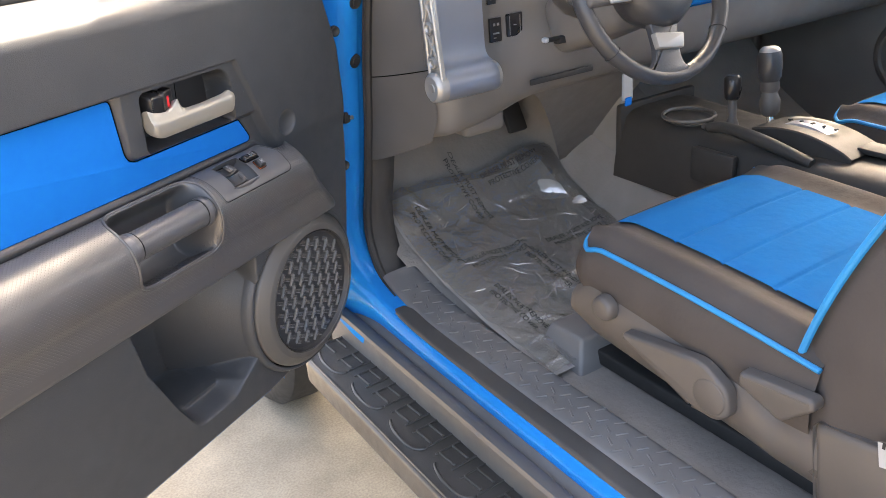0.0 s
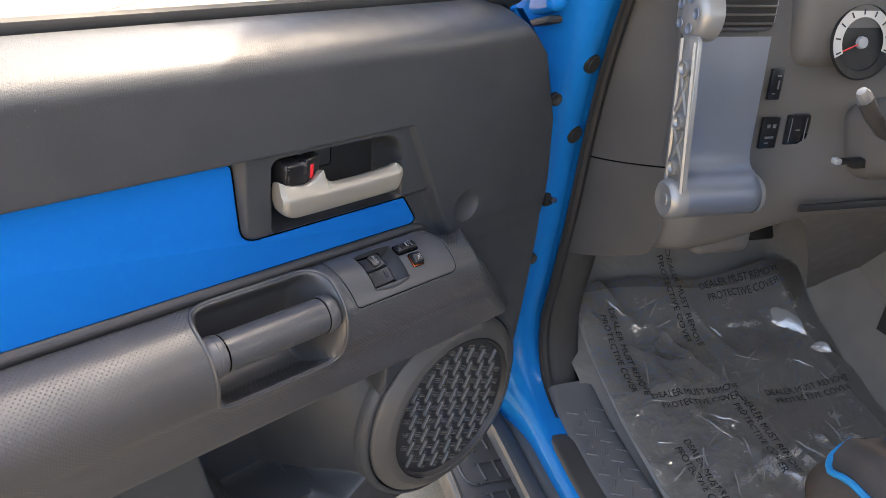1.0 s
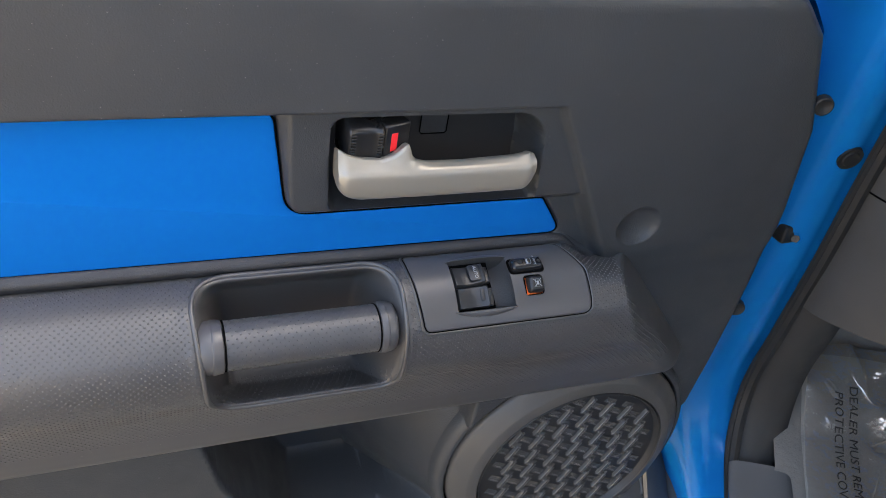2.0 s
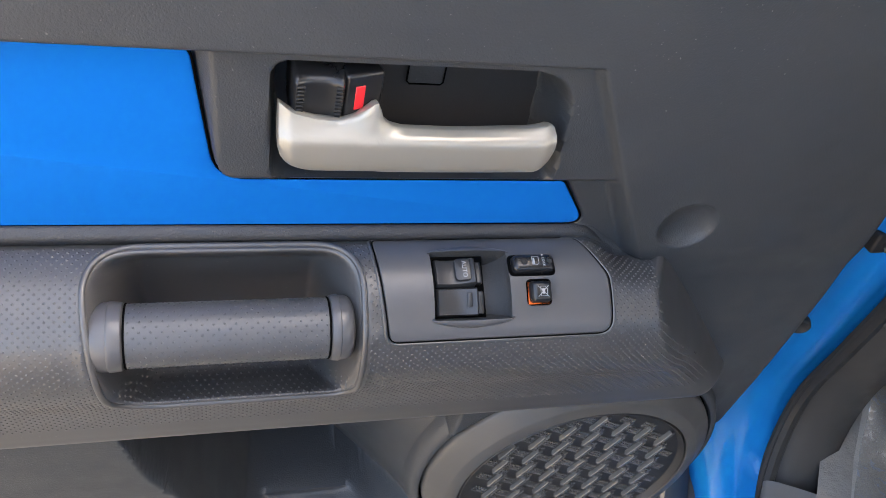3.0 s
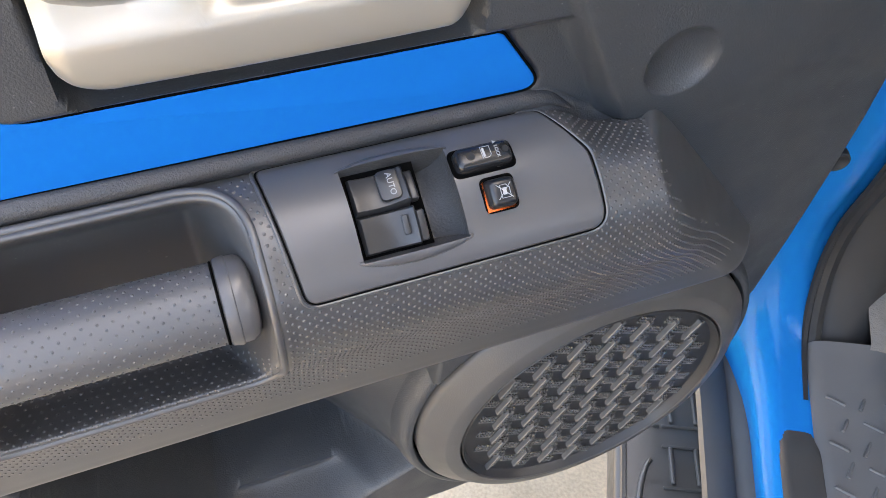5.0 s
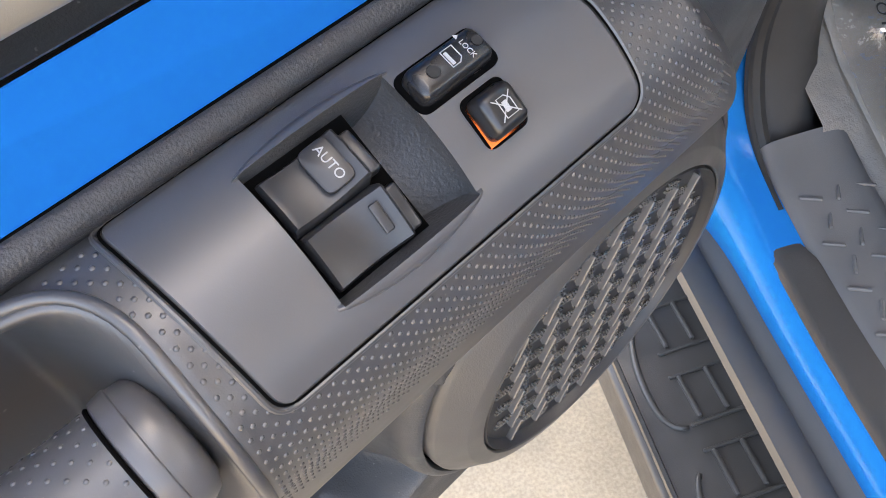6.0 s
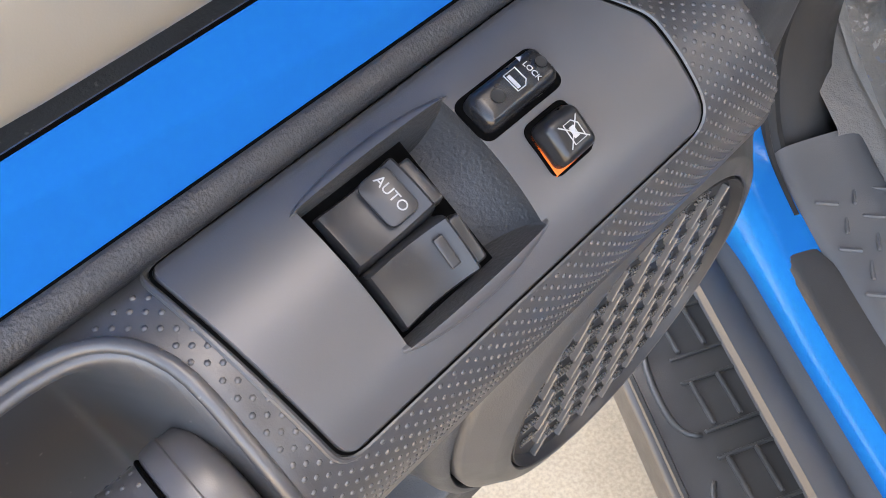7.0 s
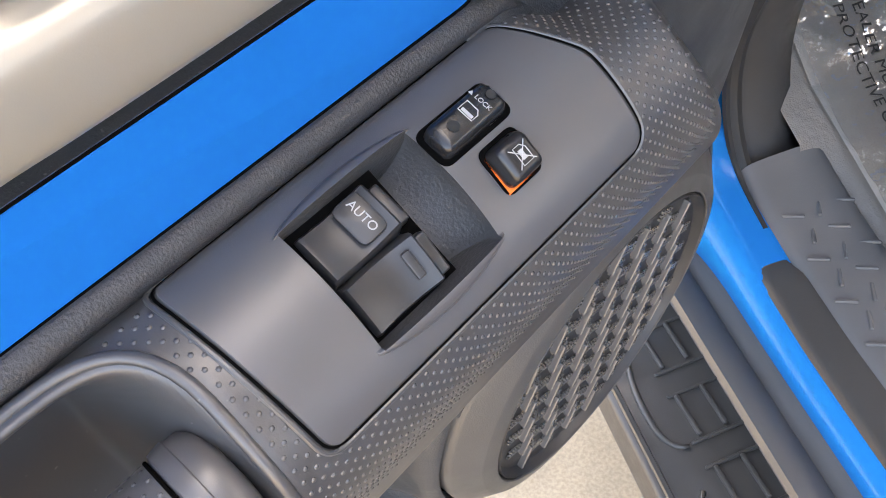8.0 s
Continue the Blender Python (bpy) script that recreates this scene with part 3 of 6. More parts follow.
def build_inner_handle():
    # sheet over the cup floor, the recess's shade put into its colour
    h = part("handle_cup", outline_slab(round_outline([(0.214, 1.232), (0.211, 1.156), (0.044, 1.156), (0.050, 1.232)], 0.01), 0.002, Matrix.Translation((0, -0.0395, 0)) @ Matrix(((1, 0, 0, 0), (0, 0, 1, 0), (0, 1, 0, 0), (0, 0, 0, 1)))), CUP_SHADE_GRILLE, door, "dark sheet giving the recess behind the handle its shade")
    # the silver lever: a blade whose section changes along x
    rows = []
    for k in np.r_[np.linspace(0, 0.1, 12), np.linspace(0.12, 0.88, 60), np.linspace(0.9, 1.0, 14)]:
        x = mix(0.2140, 0.0535, k)
        low = 1.1722 + 0.0135 * (1 - math.sqrt(max(0.0, 1 - max(0.0, 1 - k / 0.13) ** 2))) + 0.009 * (1 - math.sqrt(max(0.0, 1 - max(0.0, (k - 0.93) / 0.07) ** 2)))
        high = curve_at([(0, 1.2125), (0.05, 1.2085), (0.12, 1.2055), (0.203, 1.2042), (0.26, 1.2075), (0.30, 1.2130), (0.322, 1.2169), (0.332, 1.2155), (0.35, 1.2065), (0.38, 1.2022), (0.43, 1.2000), (0.625, 1.1994), (0.90, 1.2012), (0.97, 1.2030), (1.0, 1.2005)], k)
        out = 0.0262 - 0.0025 * step(0.06, 0.0, k) ** 2 - 0.0030 * step(0.93, 1.0, k) ** 2 + 0.0012 * math.sin(k * math.pi)
        brow = min(1.1985, high - 0.0012)
        path = [(out - 0.0165, high - 0.0025), (out - 0.0100, high), (out - 0.0085, high - 0.0002), (out - 0.0070, mix(brow, high, 0.62)), (out - 0.0034, brow + 0.0002), (out - 0.0013, brow - 0.0018), (out - 0.0002, brow - 0.0052), (out, (low + brow) / 2), (out - 0.0004, low + 0.0075), (out - 0.0016, low + 0.0034), (out - 0.004, low + 0.0008), (out - 0.009, low), (out - 0.016, low + 0.001), (out - 0.019, low + 0.005), (out - 0.020, (low + high) / 2), (out - 0.0195, high - 0.006)]
        ring = spline(path, 40, True)
        rows.append([(x, w, z) for w, z in ring])
    verts = [v for row in rows for v in row]
    faces = grid_faces(len(rows), 40, close_v=True)
    faces += [tuple(range(40)), tuple(len(verts) - 40 + k for k in range(39, -1, -1))]
    lever = mesh_object("handle", verts, faces, SATIN, door, label="satin silver pull handle", sharp=50)
    n, m = 26, 18
    verts = []
    for a in range(n):
        u = a / (n - 1)
        for b in range(m):
            v = b / (m - 1)
            rim = min(u, 1 - u) * 0.045
            y = 0.0105 + 0.0052 * abs(2 * u - 1) ** 3 + 0.0025 * math.sin(v * math.pi * 0.5)
            y -= 0.010 * max(0.0, 1 - rim / 0.0035) ** 2 + 0.012 * max(0.0, (v - 0.84) / 0.16) ** 2
            verts.append((mix(0.2075, 0.1790, u), y, mix(1.1975, 1.2300, v)))
    k0 = len(verts)
    verts += [(x, -0.020, z) for x, y, z in verts]
    faces = [f for f in grid_faces(n, m)] + [(a * m + m - 1, (a + 1) * m + m - 1, k0 + (a + 1) * m + m - 1, k0 + a * m + m - 1) for a in range(n - 1)]
    faces += [(b, b + 1, k0 + b + 1, k0 + b) for b in range(m - 1)] + [((n - 1) * m + b + 1, (n - 1) * m + b, k0 + (n - 1) * m + b, k0 + (n - 1) * m + b + 1) for b in range(m - 1)]
    knob = mesh_object("lock_knob", verts, faces, GLOSS, door, label="gloss black lock knob", sharp=50)
    for x in (0.2030, 0.1825):
        for q in range(8):
            part("knob_ridge", rounded_box((0.0040, 0.0022, 0.0011), (x, 0.0140 + 0.0002 * q, 1.2060 + q * 0.0025), 0.0004, 1), BLACK, knob)
    # its flank falls back towards the open cup and carries the red mark
    lean = Matrix.Translation((0.1702, 0.0030, 1.2135)) @ Matrix.Rotation(radians(18), 4, "Z")
    part("knob_flank", rounded_box((0.0225, 0.014, 0.032), (0, 0, 0), 0.0022, 3, turn=lean), GLOSS, knob)
    part("red_mark", rounded_box((0.0062, 0.0016, 0.0155), (0.0008, 0.0072, 0.0010), 0.0006, 1, turn=lean), RED, knob, "bright red unlocked mark")
    cover = part("screw_cover", rounded_box((0.0225, 0.003, 0.042), (0.1222, -0.0365, 1.2145), 0.0010), TRIM, door)
    part("cover_joint", tube([(0.1338, -0.0350, 1.236), (0.1338, -0.0350, 1.1950), (0.1320, -0.0350, 1.1932), (0.1125, -0.0350, 1.1932), (0.1107, -0.0350, 1.1950), (0.1107, -0.0350, 1.236)], 0.0006, 5), GAP, cover)


build_inner_handle()


def build_grab():
    cz, cy = 1.0620, 0.0475
    at = lambda x: Matrix.Translation((x, cy, cz)) @ Matrix.Rotation(radians(90), 4, "Y")
    n, m = 40, 36
    verts = []
    for i in range(n):
        x = mix(0.1790, 0.300, i / (n - 1))
        for j in range(m):
            a = 2 * math.pi * j / m
            verts.append((x, cy + 0.0195 * math.cos(a), cz + 0.0195 * math.sin(a)))
    bar = mesh_object("grab_bar", verts, [f[::-1] for f in grid_faces(n, m, close_v=True)], GRIP, door, label="rubber grab bar with raised dots")
    spots = []
    for i in range(38):
        for j in range(38):
            if (i + j) % 2 == 0:
                a, x = 2 * math.pi * j / 38, 0.1815 + i * 0.00322
                if x < 0.298:
                    n_ = np.array((0, math.cos(a), math.sin(a)))
                    spots.append((np.array((x, cy, cz)) + n_ * 0.0194, n_))
    studs(spots, 0.00085, 0.0005, GRIP, bar)
    for name, x0, sgn in (("bar_collar", 0.300, 1), ("bar_collar", 0.1790, -1)):
        prof = [(0.0, 0.0004), (0.0190, 0.0004), (0.0198, 0.0010), (0.0206, 0.0018), (0.0210, 0.0050), (0.0214, 0.0095), (0.0213, 0.0105), (0.0208, 0.0112), (0.0208, 0.0125), (0.0206, 0.0180), (0.0190, 0.0235), (0.0150, 0.0268), (0.008, 0.0280), (0.0, 0.0282)]
        if sgn < 0:
            prof = [(r, h * 0.58) for r, h in prof]
        else:
            prof = [(r, h * 0.84) for r, h in prof]
        part(name, lathe(prof, 40, Matrix.Translation((x0, cy, cz)) @ Matrix.Rotation(radians(90 * sgn), 4, "Y")), SMOOTH, door, "smooth grey end collar")
    for x in (0.2996, 0.1794):
        part("bar_joint", tube([(x, cy + 0.0194 * math.cos(a), cz + 0.0194 * math.sin(a)) for a in np.linspace(0, 2 * math.pi, 40, endpoint=False)], 0.0007, 6, closed=True), GAP, bar)
    part("drain_cover", rounded_box((0.020, 0.0016, 0.006), (0.224, -0.0080, 1.0815), 0.0008), SMOOTH, door)


build_grab()


# ---- window switches ----
WELL = (0.0605, 0.1130, 0.0162, 0.0610)


def build_switch_panel():
    poly = np.array(PANEL)
    verts, sunk = [], []
    x0, x1, s0, s1 = WELL
    cuts = lambda marks, counts: np.concatenate([np.linspace(a, b, k, endpoint=False) for a, b, k in zip(marks, marks[1:], counts)] + [[marks[-1]]])
    ss = cuts([0.0025, s0 - 0.0085, s0, s0 + 0.0004, s1 - 0.0004, s1, s1 + 0.0090, 0.0745], [26, 26, 2, 70, 2, 28, 26])
    counts = [50, 10, 60, 80, 2, 40, 24]
    n, m = sum(counts) + 1, len(ss)
    for j, s in enumerate(ss):
        s_in = min(max(s, 0.00255), 0.07445)
        hits = []
        for (ax, ay), (bx, by) in zip(poly, np.roll(poly, -1, axis=0)):
            if (ay <= s_in) != (by <= s_in):
                hits.append(ax + (s_in - ay) / (by - ay) * (bx - ax))
        lo, hi = min(hits), max(hits)
        for x in cuts([lo, x0 - 0.003, x0, x0 + 0.024, x1 - 0.0004, x1, x1 + 0.003, hi], counts):
            edge = min(x - lo, hi - x, s - 0.0025, 0.0745 - s)
            lift = 0.0016 * math.sqrt(min(max(edge, 0) / 0.0012, 1.0)) - 0.0006
            # the well: flat floor under the buttons, a scoop running up to its front
            if s0 < s < s1 and x0 < x < x1:
                floor_k = math.sin(math.pi / 2 * min((x - x0) / 0.017, 1.0)) ** 0.55
                side = min(step(s0, s0 + 0.0004, s), step(s1, s1 - 0.0004, s))
                lift -= 0.0155 * floor_k * side * step(x1, x1 - 0.0004, x)
            # crescent lids along the well, rounded outside and sharp towards it
            far = s0 - s if s <= s0 else s - s1
            if far > -0.00045 and x0 - 0.002 < x < x1 + 0.002:
                bow = math.sin(math.pi * (x - x0 + 0.002) / (x1 - x0 + 0.004)) ** 0.7
                span = (0.0045 if s <= s0 else 0.0052) * bow
                q = max(far, 0.0) / max(span, 1e-6)
                if q < 1:
                    lift += (0.0030 if s <= s0 else 0.0034) * bow ** 0.6 * (1 - q ** 2) ** 0.6
            verts.append(arm_point(x, s, lift))
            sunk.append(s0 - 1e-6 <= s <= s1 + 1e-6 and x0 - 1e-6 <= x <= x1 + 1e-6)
    faces = [(a, d, c, b) for a, b, c, d in grid_faces(m, n)]
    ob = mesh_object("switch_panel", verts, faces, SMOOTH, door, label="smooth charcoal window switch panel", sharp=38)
    # faces inside the well: coarser grain, and shade put into a darker colour
    ob.data.materials.append(WELL_SHADE)
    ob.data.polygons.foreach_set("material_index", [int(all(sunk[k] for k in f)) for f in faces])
    mid = np.array(dense(PANEL))
    out = np.roll(mid, -1, axis=0) - np.roll(mid, 1, axis=0)
    out = np.stack([out[:, 1], -out[:, 0]], 1) / np.maximum(np.linalg.norm(out, axis=1), 1e-9)[:, None]
    ring = [arm_point(p[0], min(max(p[1], 0.0006), 0.09), h) for q, o in zip(mid, out) for p, h in ((q - o * 0.00045, 0.0008), (q + o * 0.00045, 0.0008))]
    mesh_object("panel_gap", ring, grid_faces(len(mid), 2, close_u=True), GAP, ob, label="dark joint round the panel")
    rim = [arm_point(p[0], min(max(p[1], 0.0006), 0.09), 0.0002) for p in dense(PANEL_RIM)]
    part("panel_rim", tube(rim, 0.0010, 8, closed=True), ARM, ob, "raised rim round the panel")
    return ob


switch_panel = build_switch_panel()


def skin_frame(x, s, lift):
    """Axes at a place on the armrest: x towards the front, y up the section, z off the skin."""
    p, q = Vector(arm_point(x, s, lift)), Vector(arm_point(x, s + 0.004, lift))
    ey, ex = (p - q).normalized(), Vector((-1, 0, 0))
    ez = ex.cross(ey)
    m = Matrix((ex, ey, ez)).transposed().to_4x4()
    m.translation = p
    return m


def put(bm, m):
    bmesh.ops.transform(bm, matrix=m, verts=bm.verts)
    return bm


def lettering(text, size, m, parent, name, mat, depth=0.0001):
    c = bpy.data.curves.new(name, "FONT")
    c.body, c.size, c.extrude, c.align_x, c.align_y, c.resolution_u = text, size, depth, "CENTER", "CENTER", 3
    tmp = new(name, c)
    me = bpy.data.meshes.new_from_object(tmp.evaluated_get(bpy.context.evaluated_depsgraph_get()))
    bpy.data.objects.remove(tmp)
    me.transform(m)
    me.materials.clear()
    me.materials.append(mat)
    ob = new(name, me)
    ob.parent = parent
    return ob


def build_switches():
    for s_mid, auto in ((0.0284, True), (0.0494, False)):
        f = skin_frame(0.0968, s_mid, -0.0066)
        bm = bmesh.new()
        # a rocker with a dished top, its front lip raised
        n, m = 30, 22
        L, B = 0.0268, 0.0182
        top = []
        for i in range(n):
            u = i / (n - 1)
            for j in range(m):
                v = j / (m - 1) * 2 - 1
                z = 0.0052 + 0.0035 * u**3 - 0.0016 * math.sin(u * math.pi) - 0.0006 * v * v
                z -= 0.0014 * max(0, (abs(v) - 0.90) / 0.10) ** 2 + 0.0014 * max(0, (0.05 - u) / 0.05) ** 2 + 0.0014 * max(0, (u - 0.95) / 0.05) ** 2
                top.append(bm.verts.new(((u - 0.5) * L, v * B / 2, z)))
        for a, b, c, d in grid_faces(n, m):
            bm.faces.new((top[a], top[b], top[c], top[d]))
        rim = [top[i * m] for i in range(n)] + [top[(n - 1) * m + j] for j in range(1, m)] + [top[i * m + m - 1] for i in range(n - 2, -1, -1)] + [top[j] for j in range(m - 2, 0, -1)]
        low = [bm.verts.new((v.co.x * 1.02, v.co.y * 1.02, -0.008)) for v in rim]
        for k in range(len(rim)):
            bm.faces.new((rim[k], rim[(k + 1) % len(rim)], low[(k + 1) % len(rim)], low[k]))
        sw = part("window_switch", put(bm, f), BUTTON, switch_panel, "black rocker window switch")
        part("switch_lip", put(rounded_box((0.0042, 0.0150, 0.005), (0.0160, -0.0008, 0.0022), 0.001), f), BUTTON, sw)
        if auto:
            part("switch_pad", put(outline_slab(round_outline([(0.0006, -0.0068), (0.0110, -0.0068), (0.0110, 0.0084), (0.0006, 0.0084)], 0.0030), 0.0009, Matrix.Translation((0, 0, 0.0056)), r=0.0004), f @ Matrix.Rotation(radians(-7), 4, "Y")), BUTTON, sw)
            lettering("AUTO", 0.0042, f @ Matrix.Translation((0.0060, 0.0008, 0.0074)) @ Matrix.Rotation(radians(-7), 4, "Y") @ Matrix.Rotation(radians(-90), 4, "Z"), sw, "switch_word", WHITE)
        else:
            part("switch_bar", put(rounded_box((0.0032, 0.0095, 0.0014), (0.0085, 0.0012, 0.0064), 0.0006), f @ Matrix.Rotation(radians(-9), 4, "Y")), BUTTON, sw)
    # near-black sheet under the rockers, standing in for the shade in their gaps
    part("switch_gap_shade", put(rounded_box((0.0365, 0.0436, 0.002), (0, 0, 0), 0.0005), skin_frame(0.0946, 0.0386, -0.0085)), GAP, switch_panel)
    # door lock rocker
    f = skin_frame(0.0440, 0.0266, 0.0)
    part("socket", put(outline_slab(round_outline([(-0.0166, -0.0076), (0.0166, -0.0076), (0.0166, 0.0076), (-0.0166, 0.0076)], 0.0042), 0.0006), f @ Matrix.Translation((0, 0, 0.0008))), GAP, switch_panel)
    lock = part("lock_switch", put(rounded_box((0.0302, 0.0126, 0.010), (0, 0, 0.0022), 0.0030, 4, taper=(0.93, 0.9)), f), GLOSS, switch_panel, "gloss black door lock rocker")
    up = f @ Matrix.Translation((0, 0, 0.0073))
    lettering("LOCK", 0.0025, up @ Matrix.Translation((0.0066, -0.0004, 0)) @ Matrix.Rotation(radians(-90), 4, "Z"), lock, "lock_word", WHITE)
    part("arrow", put(outline_slab([(0.0058, 0.0056), (0.0074, 0.0047), (0.0058, 0.0038)], 0.0001), up), WHITE, lock)
    door_pic = [(-0.0018, -0.0048), (-0.0018, 0.0034), (0.0024, 0.0034), (0.0046, 0.0016), (0.0046, -0.0048)]
    bm = tube([(x * 0.72, -y * 0.72, 0) for x, y in door_pic], 0.00022, 5, closed=True)
    rounded_box((0.0012, 0.0046, 0.0002), (-0.0002, 0.0004, 0), 0, bm=bm)
    part("door_sign", put(bm, up), WHITE, lock)
    part("lamp_dot", put(lathe([(0, 0.0), (0.0016, 0.0), (0.0018, 0.0003)], 16), up @ Matrix.Translation((0.0108, 0.0, 0))), BLACK, lock)
    part("lamp_dot", put(lathe([(0, 0.0), (0.0020, 0.0), (0.0022, 0.0003)], 16), up @ Matrix.Translation((-0.0070, 0.0, 0))), BLACK, lock)
    # window lock button, its lower edge glowing orange
    f = skin_frame(0.0410, 0.0450, 0.0)
    part("socket", put(outline_slab(round_outline([(-0.0088, -0.0088), (0.0088, -0.0088), (0.0088, 0.0088), (-0.0088, 0.0088)], 0.0036), 0.0006), f @ Matrix.Translation((0, 0, 0.0008))), GAP, switch_panel)
    btn = part("window_lock_button", put(rounded_box((0.0152, 0.0152, 0.009), (0.0, 0, 0.0042), 0.0026, 4, taper=(0.84, 0.84)), f), GLOSS, switch_panel, "gloss black window lock button lit orange")
    part("lamp_edge", put(rounded_box((0.0151, 0.0151, 0.0006), (-0.0005, -0.0006, 0.0011), 0.0002), f), GLOW, btn, "orange lit edge")
    up = f @ Matrix.Translation((0, 0, 0.0088))
    bm = tube([(x * 0.7, y * 0.7, 0) for x, y in [(-0.0025, -0.0045), (-0.0025, 0.0045), (0.0018, 0.0045), (0.0040, 0.0020), (0.0040, -0.0045)]], 0.0002, 5, closed=True)
    tube([(-0.0036, -0.0036, 0), (0.0038, 0.0036, 0)], 0.0002, 5, bm=bm)
    tube([(0.0038, -0.0036, 0), (-0.0036, 0.0036, 0)], 0.0002, 5, bm=bm)
    rounded_box((0.0018, 0.0034, 0.0002), (0.0002, 0, 0), 0, bm=bm)
    part("window_sign", put(bm, up), WHITE, btn)


build_switches()


# ---- speaker ----
def build_speaker():
    face = Matrix.Translation((SPK_X, SPK_Y, SPK_Z)) @ Matrix.Rotation(-math.atan(SPK_LEAN), 4, "X") @ Matrix(((-1, 0, 0, 0), (0, 0, 1, 0), (0, 1, 0, 0), (0, 0, 0, 1)))
    grille = part("speaker_grille", lathe([(0, -0.007), (0.1060, -0.007), (0.1080, -0.005), (0.1088, -0.0012), (0.1096, -0.0004), (0.1102, -0.0012), (0.1104, -0.010)], 96, face), CUP_SHADE_GRILLE, door, "round black speaker grille")
    ring = [(0.1112, -0.012), (0.1116, -0.0010), (0.1124, -0.0002), (0.1140, -0.0004), (0.1226, -0.0022), (0.1238, -0.0030), (0.1300, -0.0078), (0.1380, -0.0136), (0.1398, -0.0156), (0.1404, -0.0190), (0.1405, -0.034)]
    part("speaker_ring", lathe(ring, 120, face), FLANGE_BOUNCE, door, "wide smooth flange round the speaker")
    lip = [(0.1424, -0.034), (0.1426, -0.0200), (0.1436, -0.0186), (0.1460, -0.0184), (0.1495, -0.0205), (0.1530, -0.0270), (0.1550, -0.0360)]
    part("pod_lip", lathe(lip, 120, face), TRIM, door, "rounded lip round the flange")
    part("ring_joint", lathe([(0.1400, -0.028), (0.1430, -0.028)], 96, face), GAP, grille)
    # woven louvres: one slanting blade and one perforated tile a cell
    blade = rounded_box((0.0215, 0.0021, 0.0050), (0, 0.0022, 0.0018), 0.0008, 2)
    for q in range(7):
        rounded_box((0.0016, 0.0062, 0.0022), ((q - 3) * 0.0028, -0.0018, 0.0008), 0.0004, 1, bm=blade)
    for q in (-0.0010, -0.0040):
        rounded_box((0.0190, 0.0009, 0.0016), (0, q, 0.0006), 0, bm=blade)
    blade_me = bpy.data.meshes.new("louvre")
    blade.to_mesh(blade_me)
    blade.free()
    blade_me.materials.append(SPEAKER)
    tile = bmesh.new()
    for i in range(5):
        for j in range(3):
            rounded_box((0.0019, 0.0016, 0.0016), ((i - 2) * 0.0030, (j - 1) * 0.0027, 0.0008), 0, bm=tile)
    tile_me = bpy.data.meshes.new("mesh_tile")
    tile.to_mesh(tile_me)
    tile.free()
    tile_me.materials.append(SPEAKER)
    ang = radians(62)
    for i in range(-7, 8):
        for j in range(-10, 11):
            p = Vector((i * 0.0255, i * 0.0112 + j * 0.0228))
            for c, me, name, turn in ((p, blade_me, "louvre", ang), (p + Vector((0.0128, -0.0056)), tile_me, "mesh_tile", ang - radians(90)), (p + Vector((0.0010, 0.0114)), tile_me, "mesh_tile", ang - radians(90))):
                if c.length < 0.1010:
                    ob = new(name, me)
                    ob.parent = grille
                    ob.matrix_basis = face @ Matrix.Translation((c.x, c.y, -0.0066)) @ Matrix.Rotation(turn, 4, "Z")


build_speaker()


